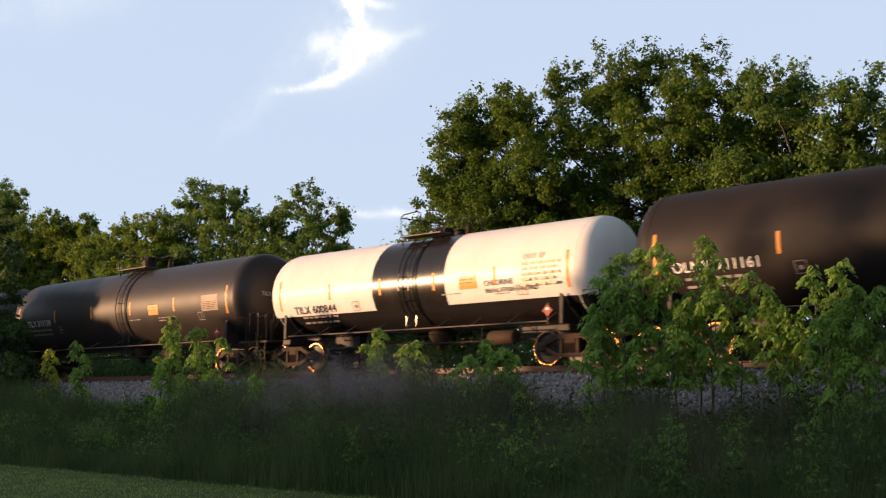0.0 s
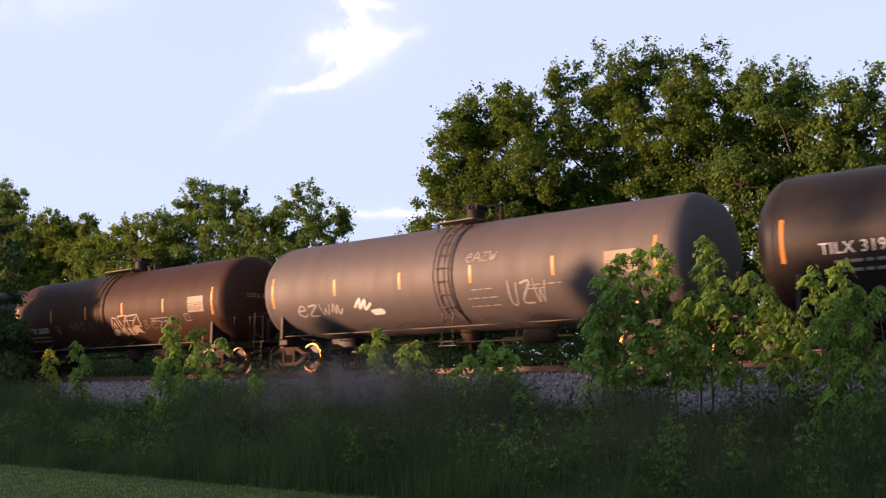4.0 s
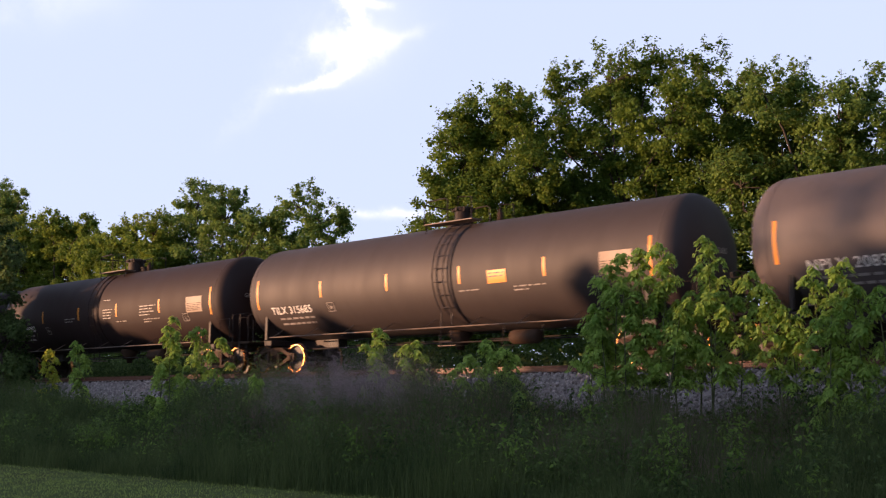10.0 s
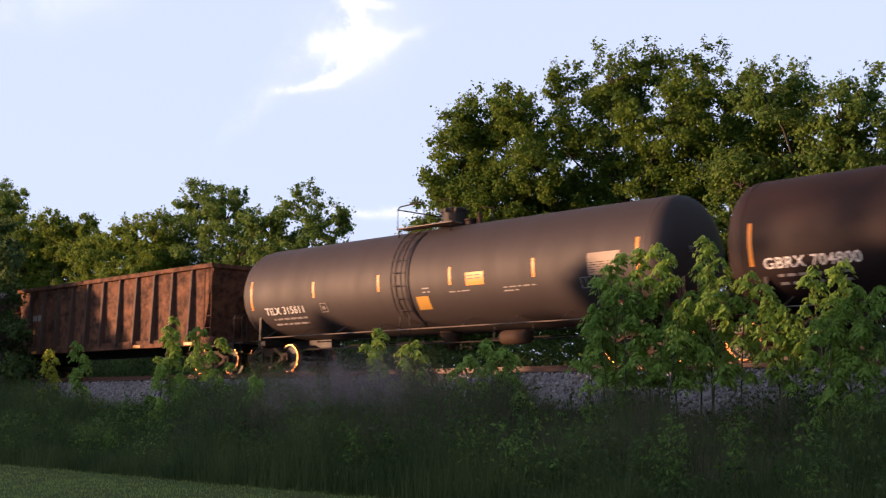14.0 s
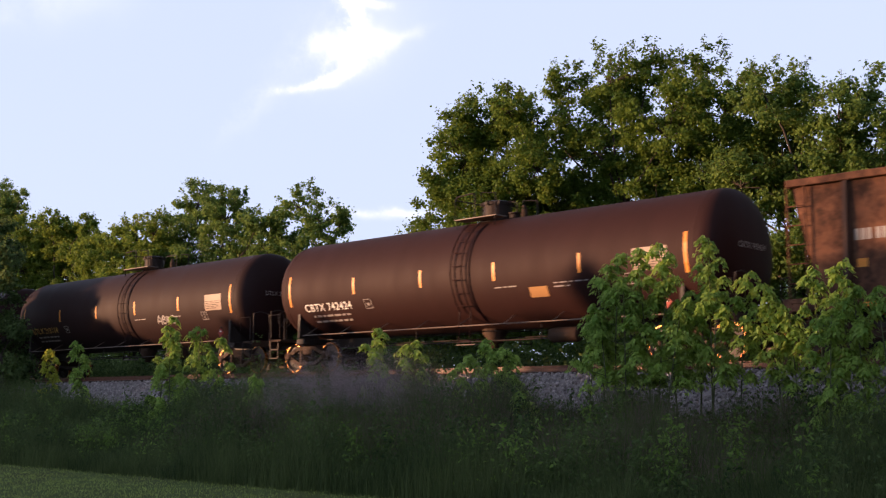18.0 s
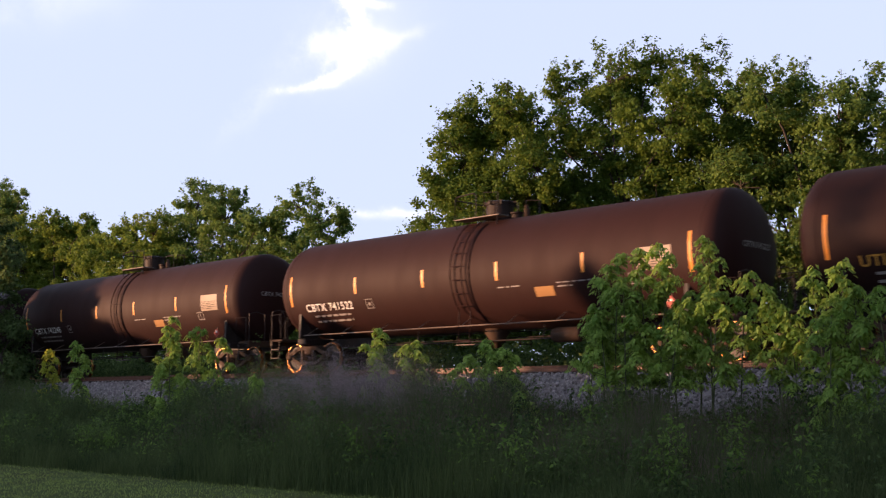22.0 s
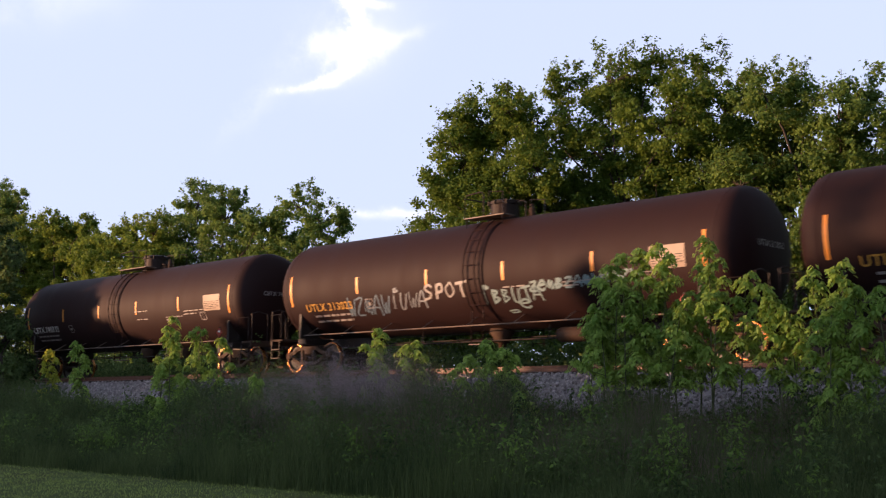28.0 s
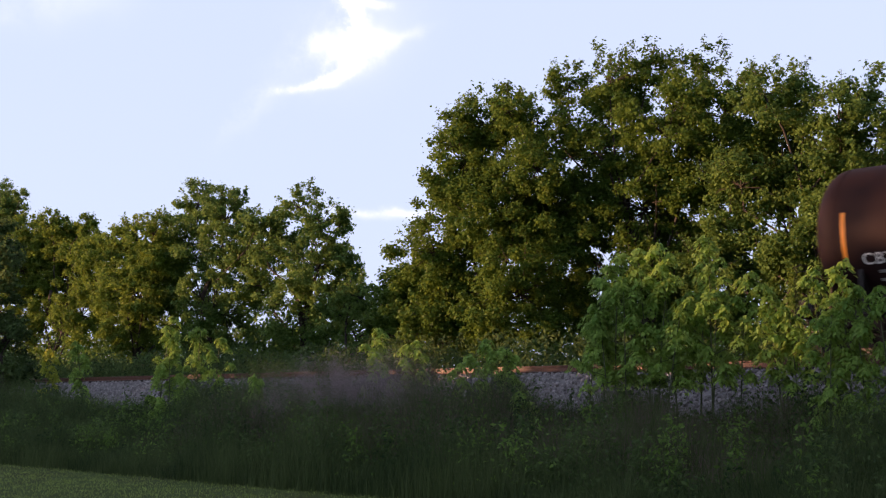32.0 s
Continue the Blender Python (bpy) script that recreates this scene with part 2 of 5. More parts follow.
def lathe(bm, profile, sides=40, axis="x", mats=None):
    """Turn (along, radius) pairs round an axis."""
    rings = []
    for a, r in profile:
        ring = []
        for k in range(sides):
            t = 2 * math.pi * k / sides
            c, s = r * math.cos(t), r * math.sin(t)
            ring.append(bm.verts.new((a, c, s) if axis == "x" else (c, a, s) if axis == "y" else (c, s, a)))
        rings.append(ring)
    for i, (a, b) in enumerate(zip(rings, rings[1:])):
        for k in range(sides):
            f = bm.faces.new((a[k], a[(k + 1) % sides], b[(k + 1) % sides], b[k]))
            if mats:
                f.material_index = mats[i]
    bm.faces.new(rings[0])
    bm.faces.new(rings[-1][::-1])
    bmesh.ops.recalc_face_normals(bm, faces=bm.faces)


def raw_mesh(name, verts, faces):
    """A mesh from arrays: verts (n, 3), faces (m, 3 or 4)."""
    me = bpy.data.meshes.new(name)
    k = faces.shape[1]
    me.vertices.add(len(verts))
    me.vertices.foreach_set("co", np.ascontiguousarray(verts, dtype=np.float32).ravel())
    me.loops.add(faces.size)
    me.loops.foreach_set("vertex_index", np.ascontiguousarray(faces, dtype=np.int32).ravel())
    me.polygons.add(len(faces))
    me.polygons.foreach_set("loop_start", np.arange(0, faces.size, k, dtype=np.int32))
    me.update(calc_edges=True)
    me.validate()
    return me


def leaves_mesh(name, centres, size, rng, out=None, lean=0.6, fold=0.25, ratio=0.55, droop=0.5, along=None):
    """One folded four-cornered leaf at each centre, turned at random or running along a given way, leaning to the outside."""
    n = len(centres)
    size = np.broadcast_to(size, (n,)) * rng.uniform(0.65, 1.3, n)
    nor = rng.normal(size=(n, 3))
    if out is not None:
        nor = nor * (1 - lean) + out * lean
    nor[:, 2] += 0.35
    nor /= np.linalg.norm(nor, axis=1)[:, None] + 1e-9
    t = rng.normal(size=(n, 3))
    t[:, 2] -= droop
    if along is not None:
        t = along + t * 0.28
    t -= nor * (t * nor).sum(1)[:, None]
    t /= np.linalg.norm(t, axis=1)[:, None] + 1e-9
    b = np.cross(nor, t)
    s = size[:, None]
    base, tip = centres - t * s * 0.5, centres + t * s * 0.5
    mid = centres - t * s * 0.08
    l = mid + b * s * ratio * 0.5 + nor * s * fold * 0.5
    r = mid - b * s * ratio * 0.5 + nor * s * fold * 0.5
    v = np.stack([base, l, tip, r], 1).reshape(-1, 3)
    i = np.arange(n)[:, None] * 4
    f = np.concatenate([i + np.array([[0, 1, 2]]), i + np.array([[0, 2, 3]])], 1).reshape(-1, 3)
    return raw_mesh(name, v, f)


# ---------------------------------------------------------------- ground and track
LAWN_EDGE = 12.0


LAND_Y = [-2500, 11.5, 13.0, 17.0, 20.2, 22.2, 26.3, 28.5, 32, 60, 2500]
LAND_Z = [0.0, 0.0, 0.06, 0.45, 0.75, 1.35, 1.35, 1.6, 1.7, 1.7, 1.7]


def ground_z(y):
    """Cross-section of the land: lawn, weedy ditch bank, embankment, level wood floor beyond."""
    return float(np.interp(y, LAND_Y, LAND_Z))


def build_ground():
    xs = [-2500, -900, -300, -120] + [i * 2.0 for i in range(-50, 21)] + [120, 300, 900, 2500]
    ys = [-2500, -700, -200, -60] + [i * 1.0 for i in range(-30, 60)] + [90, 200, 700, 2500]
    bm = bmesh.new()
    grid = [[bm.verts.new((x, y, ground_z(y) + (0.05 * noise.noise((x * 0.3, y * 0.3, 0)) if y > 12.5 and abs(y - TRACK_Y) > 3 else 0))) for y in ys] for x in xs]
    for i in range(len(xs) - 1):
        for j in range(len(ys) - 1):
            bm.faces.new((grid[i][j], grid[i + 1][j], grid[i + 1][j + 1], grid[i][j + 1]))
    tagged(part("ground", bm, M["soil"], smooth=True), "grassy ground rising to a railway embankment", "ground", kind="structure")


def build_track():
    track = tagged(new("railway_track"), "single railway track on grey stone ballast", "track", kind="structure")
    base = RAIL_TOP - 0.172
    # rail section: foot, web, head
    for side in (-1, 1):
        y0 = TRACK_Y + side * 0.755
        sec = [(-0.07, 0), (0.07, 0), (0.07, 0.012), (0.012, 0.03), (0.012, 0.125), (0.037, 0.135), (0.037, 0.165), (0.028, 0.172), (-0.028, 0.172), (-0.037, 0.165), (-0.037, 0.135), (-0.012, 0.125), (-0.012, 0.03), (-0.07, 0.012)]
        bm = bmesh.new()
        for x0, x1 in ((-420, 320),):
            a = [bm.verts.new((x0, y0 + p, base + q)) for p, q in sec]
            b = [bm.verts.new((x1, y0 + p, base + q)) for p, q in sec]
            for k in range(len(sec)):
                f = bm.faces.new((a[k], a[(k + 1) % len(sec)], b[(k + 1) % len(sec)], b[k]))
                f.material_index = 1 if k == 7 else 0
        bmesh.ops.recalc_face_normals(bm, faces=bm.faces)
        part("rail", bm, [M["rail"], M["railhead"]], track, "rusty steel rail with a polished head")
    bm = bmesh.new()
    box(bm, -0.11, 0.11, -1.3, 1.3, -0.17, 0.0, 0.015)
    first = part("tie", bm, M["tie"], track, at=(0, TRACK_Y, base - 0.004))
    for i in range(-120, 41):
        if i:
            share(first, track, pose(i * 0.53 + random.uniform(-0.03, 0.03), TRACK_Y + random.uniform(-0.04, 0.04), base - 0.004, 0, 0, random.uniform(-1, 1)))
    bm = bmesh.new()
    box(bm, -0.09, 0.09, -0.19, 0.19, 0, 0.02, 0.004)
    plate = part("tie_plate", bm, M["rail"], track, at=(0, TRACK_Y - 0.755, base - 0.006))
    for i in range(-100, 20):
        share(plate, track, (i * 0.53 + 0.02, TRACK_Y - 0.755, base - 0.006))
    # bed of crushed stone below the loose stones
    bm = bmesh.new()
    prof = [(19.8, 0.5), (20.3, 0.72), (22.45, 1.98), (22.95, 2.15), (25.55, 2.15), (25.95, 2.05), (28.0, 1.3)]
    rows = [[bm.verts.new((x, y, z)) for y, z in prof] for x in (-420, 320)]
    for k in range(len(prof) - 1):
        bm.faces.new((rows[0][k], rows[1][k], rows[1][k + 1], rows[0][k + 1]))
    tagged(part("ballast_bed", bm, M["ballast"], None), "grey crushed stone ballast bed", "ballast", kind="structure")
    # loose stones
    rng = np.random.default_rng(5)
    n = 34000
    x = -58 + 64 * rng.random(n) ** 0.75
    y = np.where(rng.random(n) < 0.8, rng.uniform(20.1, 22.95, n), rng.uniform(22.9, 25.9, n))
    z = np.interp(y, [p[0] for p in prof], [p[1] for p in prof]) + rng.uniform(-0.015, 0.03, n)
    s = rng.uniform(0.022, 0.045, n)
    cube = np.array([[-1, -1, -1], [1, -1, -1], [1, 1, -1], [-1, 1, -1], [-1, -1, 1], [1, -1, 1], [1, 1, 1], [-1, 1, 1]], float)
    v = cube[None] * rng.uniform(0.45, 1.15, (n, 8, 3)) * s[:, None, None]
    a = rng.uniform(0, 6.28, n)
    t = rng.uniform(-0.8, 0.8, n)
    vy, vz = v[:, :, 1] * np.cos(t)[:, None] - v[:, :, 2] * np.sin(t)[:, None], v[:, :, 1] * np.sin(t)[:, None] + v[:, :, 2] * np.cos(t)[:, None]
    vx = v[:, :, 0] * np.cos(a)[:, None] - vy * np.sin(a)[:, None]
    vy = v[:, :, 0] * np.sin(a)[:, None] + vy * np.cos(a)[:, None]
    vv = np.stack([vx + x[:, None], vy + y[:, None], vz + z[:, None]], 2).reshape(-1, 3)
    q = np.array([[0, 3, 2, 1], [4, 5, 6, 7], [0, 1, 5, 4], [1, 2, 6, 5], [2, 3, 7, 6], [3, 0, 4, 7]])
    f = (np.arange(n)[:, None, None] * 8 + q[None]).reshape(-1, 4)
    tagged(link("ballast_stones", raw_mesh("ballast_stones", vv, f), M["ballast"]), "loose grey crushed stones beside the rails", "ballast", kind="stuff")


# ---------------------------------------------------------------- plants
def tree(x, y, blobs, leaf, label, leaf_size=0.165, per=1000, trunk=0.2, density=1.0, name="tree", category="tree"):
    """A tree: tapered trunk, limbs to each mass of the crown, and a crown of many single leaves in clumps."""
    seed = int(abs(x * 13 + y * 7))
    rng = np.random.default_rng(seed)
    root = tagged(new(name), label, category, group="trees along the railway")
    gz = ground_z(y)
    root.location = (x, y, gz - 0.05)
    top = max(b[2] for b in blobs) - gz
    bm = bmesh.new()
    bend = [(rng.normal() * 0.12 * k, rng.normal() * 0.12 * k, top * 0.62 * k / 5) for k in range(6)]
    bend[0] = (0, 0, 0)
    tube(bm, bend, trunk * 1.25, 10, trunk * 0.55)
    centres, outs = [], []
    for bx, by, bz, r in blobs:
        c = np.array([bx - x, by - y, bz - gz])
        k = min(4, max(1, int(5 * (c[2] * 0.45) / (top * 0.62))))
        p0 = Vector(bend[k])
        p1 = Vector(c)
        m = p0.lerp(p1, 0.5) + Vector((rng.normal() * 0.4, rng.normal() * 0.4, 0.35))
        m2 = p0.lerp(p1, 0.78) + Vector((rng.normal() * 0.3, rng.normal() * 0.3, 0.2))
        tube(bm, [p0, m, m2, p1], trunk * 0.32, 6, 0.02, cap=False)
        airy = r < 1.4
        nclump = max(7, int((26 if airy else 31) * r ** 1.7 * density))
        d = rng.normal(size=(nclump, 3))
        d /= np.linalg.norm(d, axis=1)[:, None]
        rad = rng.uniform(0.12, 1.0, nclump) ** 0.6 * r * (1.08 + 0.13 * rng.normal(size=nclump))
        cc = c + d * rad[:, None] * np.array([1.05, 1.05, 0.98])
        for j in range(0, nclump, 2):
            tube(bm, [p1, Vector(cc[j]) * 0.5 + p1 * 0.5 + Vector((rng.normal() * 0.1, rng.normal() * 0.1, 0.12)), Vector(cc[j])], 0.022, 4, 0.006, cap=False)
        spread = (rng.uniform(0.13, 0.34, nclump) if airy else rng.uniform(0.2, 0.44, nclump)) * max(1.0, leaf_size / 0.165) ** 0.5
        share_of = spread ** 2 / (spread ** 2).sum()
        nl = int(per * (spread ** 2).sum())
        pick = rng.choice(nclump, nl, p=share_of)
        off = rng.normal(size=(nl, 3))
        off /= np.linalg.norm(off, axis=1)[:, None]
        way = off * 0.55 + rng.normal(size=(nl, 3)) * 0.3 + d[pick] * 0.4 + np.array([0, 0, 0.25])
        off *= (rng.random(nl) ** 0.42 * spread[pick])[:, None] * np.array([1.1, 1.1, 0.85])
        stray = rng.random(nl) < 0.22
        off[stray] += rng.normal(size=(int(stray.sum()), 3)) * 0.16
        centres.append(cc[pick] + off)
        outs.append(way)
        # upright shoots that break the outline
        ns = int((9 if airy else 5) * r * density) + 3
        sd = rng.normal(size=(ns, 3))
        sd[:, 2] = np.abs(sd[:, 2]) * 1.1
        sd /= np.linalg.norm(sd, axis=1)[:, None]
        for q in sd:
            foot, tip = c + q * r * 0.75, c + q * r * rng.uniform(1.0, 1.28 if airy else 1.15) + np.array([0, 0, rng.uniform(0, 0.25)])
            tube(bm, [Vector(foot), Vector(tip)], 0.014, 4, 0.004, cap=False)
            n2 = int(rng.integers(22, 50))
            t = rng.random((n2, 1)) ** 0.7
            centres.append(foot * (1 - t) + tip * t + rng.normal(size=(n2, 3)) * 0.085)
            outs.append(np.tile(q, (n2, 1)))
    part("trunk", bm, M["bark"], root, smooth=True)
    centres, outs = np.concatenate(centres), np.concatenate(outs)
    keep = centres[:, 2] > 0.1
    me = leaves_mesh("crown", centres[keep], leaf_size, rng, outs[keep], 0.55, 0.22, 0.72)
    link("crown", me, M[leaf], root)
    return root


def sapling(x, y, top, wide, leaf, label, low=0.14, leaf_size=0.115, amount=1.0):
    """A young box elder: thin stems with drooping compound leaves all the way up."""
    rng = np.random.default_rng(int(abs(x * 101 + y * 11)))
    gz = ground_z(y)
    h = top - gz
    root = tagged(new("sapling"), label, "sapling", group="saplings on the embankment")
    root.location = (x, y, gz - 0.03)
    bm = bmesh.new()
    lean = rng.normal(size=2) * 0.06 * h
    spine = [(lean[0] * (k / 5) ** 1.5, lean[1] * (k / 5) ** 1.5, (h - 0.1) * k / 5) for k in range(6)]
    tube(bm, spine, 0.022, 6, 0.006)
    centres, outs, runs = [], [], []
    ntw = int((6 + 6.2 * h * (1 - low)) * amount)
    for i in range(ntw):
        k = low + (1 - low) * (i + rng.random()) / ntw
        zz = h * k
        a = rng.uniform(0, 6.283)
        reach = wide * (0.22 + 0.78 * min(1.0, (1.03 - k) / 0.35)) * rng.uniform(0.35, 1.05)
        p0 = Vector((lean[0] * k ** 1.5, lean[1] * k ** 1.5, max(0.1, zz - reach * 0.5)))
        p2 = Vector((lean[0] * k ** 1.5 + math.cos(a) * reach, lean[1] * k ** 1.5 + math.sin(a) * reach, zz))
        tube(bm, [p0, p0.lerp(p2, 0.5) + Vector((0, 0, -0.03)), p2], 0.008, 4, 0.003, cap=False)
        # a tuft of compound leaves that arch out and hang from the twig's end
        size = rng.uniform(0.11, 0.2)
        for a2 in np.arange(0, 6.283, 0.78) + rng.uniform(0, 6.283):
            a2, s2, steep = a2 + rng.normal() * 0.25, size * rng.uniform(0.7, 1.15), rng.uniform(0.6, 1.15)
            f = np.repeat(np.array([0.3, 0.55, 0.8, 1.0]), 2)
            f, tw = f + rng.normal(size=8) * 0.05, np.tile(np.array([-0.75, 0.75]), 4)
            w = np.array([math.cos(a2), math.sin(a2), 0.0])
            b2 = np.array([-math.sin(a2), math.cos(a2), 0.0])
            spot = np.array(p2) + (f[:, None] * w + b2 * tw[:, None] * 0.22) * s2
            spot[:, 2] += s2 * (0.5 * f - steep * 1.45 * f * f) + rng.normal(size=8) * 0.025
            run = w * 0.45 + b2 * tw[:, None] * 0.55 + np.array([0, 0, 1.0]) * (-0.1 - 1.6 * steep * f)[:, None]
            centres.append(spot)
            outs.append(np.tile(w * 0.85 + np.array([0, 0, 0.45]), (8, 1)))
            runs.append(run / np.linalg.norm(run, axis=1)[:, None])
    tagged(part("stem", bm, M["stem"], root, smooth=True), kind="stuff")
    me = leaves_mesh("foliage", np.concatenate(centres), leaf_size, rng, np.concatenate(outs), 0.75, 0.2, 0.52, 1.0, np.concatenate(runs))
    link("foliage", me, M[leaf], root)
    return root


def blades(name, label, mat, n, area, height, width, seed, lean=0.25, hmap=None, kinks=3, kind="stuff", category="grass"):
    """Upright strips that bend over: grass, stalks."""
    rng = np.random.default_rng(seed)
    x0, x1, y0, y1 = area
    x, y = rng.uniform(x0, x1, n), rng.uniform(y0, y1, n)
    # tufts
    tuft = rng.integers(0, max(1, n // 14), n)
    tx, ty = rng.uniform(x0, x1, n // 14 + 1), rng.uniform(y0, y1, n // 14 + 1)
    x = np.where(rng.random(n) < 0.8, tx[tuft] + rng.normal(size=n) * 0.10, x)
    y = np.where(rng.random(n) < 0.8, ty[tuft] + rng.normal(size=n) * 0.10, y)
    y = np.clip(y, y0, y1)
    gz = np.interp(y, LAND_Y, LAND_Z)
    h = rng.uniform(0.5, 1.1, n) * height
    if hmap is not None:
        h = h * hmap(x, y)
    a = rng.uniform(0, 6.283, n)
    bx, by = np.cos(a), np.sin(a)
    w = width * rng.uniform(0.6, 1.3, n)
    rows = []
    ln = rng.uniform(0.1, 1.6, n) * lean * h
    ang2 = rng.uniform(0, 6.283, n)
    for k in range(kinks + 1):
        t = k / kinks
        cx, cy, cz = x + np.cos(ang2) * ln * t * t, y + np.sin(ang2) * ln * t * t, gz - 0.03 + h * (t - 0.12 * t * t)
        ww = w * (1 - t * 0.92)
        rows.append(np.stack([cx - bx * ww, cy - by * ww, cz], 1))
        rows.append(np.stack([cx + bx * ww, cy + by * ww, cz], 1))
    m = 2 * (kinks + 1)
    v = np.stack(rows, 1).reshape(-1, 3)
    q = np.array([[2 * k, 2 * k + 1, 2 * k + 3, 2 * k + 2] for k in range(kinks)])
    f = (np.arange(n)[:, None, None] * m + q[None]).reshape(-1, 4)
    return tagged(link(name, raw_mesh(name, v, f), M[mat]), label, category, kind=kind)


def leafy_mass(name, label, mat, n, area, height, leaf_size, seed, hmap=None, clump=0.22, category="weeds"):
    """Leafy weeds: leaves in upright clumps over an area."""
    rng = np.random.default_rng(seed)
    x0, x1, y0, y1 = area
    nc = n // 60
    cx, cy = rng.uniform(x0, x1, nc), rng.uniform(y0, y1, nc)
    ch = rng.uniform(0.45, 1.15, nc) * height
    if hmap is not None:
        ch = ch * hmap(cx, cy)
    pick = rng.integers(0, nc, n)
    t = rng.beta(1.6, 1.2, n)
    wide = clump * (1.15 - 0.6 * t)
    x = cx[pick] + rng.normal(size=n) * wide
    y = np.clip(cy[pick] + rng.normal(size=n) * wide, y0, y1)
    gz = np.interp(y, LAND_Y, LAND_Z)
    z = gz + 0.03 + ch[pick] * t
    c = np.stack([x, y, z], 1)
    out = np.stack([x - cx[pick], y - cy[pick], np.full(n, 0.1)], 1)
    out /= np.linalg.norm(out, axis=1)[:, None]
    me = leaves_mesh(name, c, leaf_size, rng, out, 0.4, 0.2, 0.5)
    return tagged(link(name, me, M[mat]), label, category, kind="stuff")


def haze_tufts(name, label, n, at, spread, height, seed):
    """A blurred haze patch imitated by thin stems with loose heads of hair-fine bristles."""
    rng = np.random.default_rng(seed)
    verts, faces = [], []
    for _ in range(n):
        x, y = at[0] + rng.normal() * spread[0], at[1] + rng.normal() * spread[1]
        gz, h = ground_z(y), height * rng.uniform(0.72, 1.1) * (1.0 - 0.08 * abs(x - at[0]))
        lean = rng.normal(size=2) * 0.14
        m = 110
        t = rng.uniform(0.72, 1.0, m)
        foot = np.stack([x + lean[0] * t * t, y + lean[1] * t * t, gz + h * t], 1)
        way = rng.normal(size=(m, 3)) * np.array([1, 1, 0.8]) + np.array([0, 0, 0.3])
        foot += rng.normal(size=(m, 3)) * 0.07
        way /= np.linalg.norm(way, axis=1)[:, None]
        tip = foot + way * rng.uniform(0.06, 0.24, m)[:, None]
        foot, tip = np.vstack([foot, [[x, y, gz]]]), np.vstack([tip, [[x + lean[0], y + lean[1], gz + h]]])
        side = np.cross(tip - foot, rng.normal(size=(m + 1, 3)))
        side *= 0.0009 / (np.linalg.norm(side, axis=1)[:, None] + 1e-9)
        k = len(verts) * 3 * (m + 1) + np.arange(m + 1) * 3
        verts.append(np.stack([foot - side, foot + side, tip], 1).reshape(-1, 3))
        faces.append(np.stack([k, k + 1, k + 2], 1))
    return tagged(link(name, raw_mesh(name, np.concatenate(verts), np.concatenate(faces)), M["haze_bristle"]), label, "grass", kind="stuff")


def weed_height(x, y):
    """Where the bank's weeds stand tall or low."""
    xs = [-60, -39, -33.8, -32.8, -28.6, -27, -21, -15.8, -14.8, -13.5, -12.9, -11.9, -11.5, -9.5, -8.7, -4]
    hs = [1.8, 1.65, 1.4, 0.95, 0.95, 1.7, 1.85, 1.75, 1.05, 1.05, 1.4, 1.4, 0.95, 0.9, 1.4, 1.5]
    return np.interp(x * 18 / y, xs, hs) * (0.85 + 0.28 * np.sin(x * 1.7 + y) * np.sin(y * 1.3 + x * 0.4)) * np.interp(y, [12, 13.5, 16, 19.6], [0.45, 0.62, 0.85, 1.0])


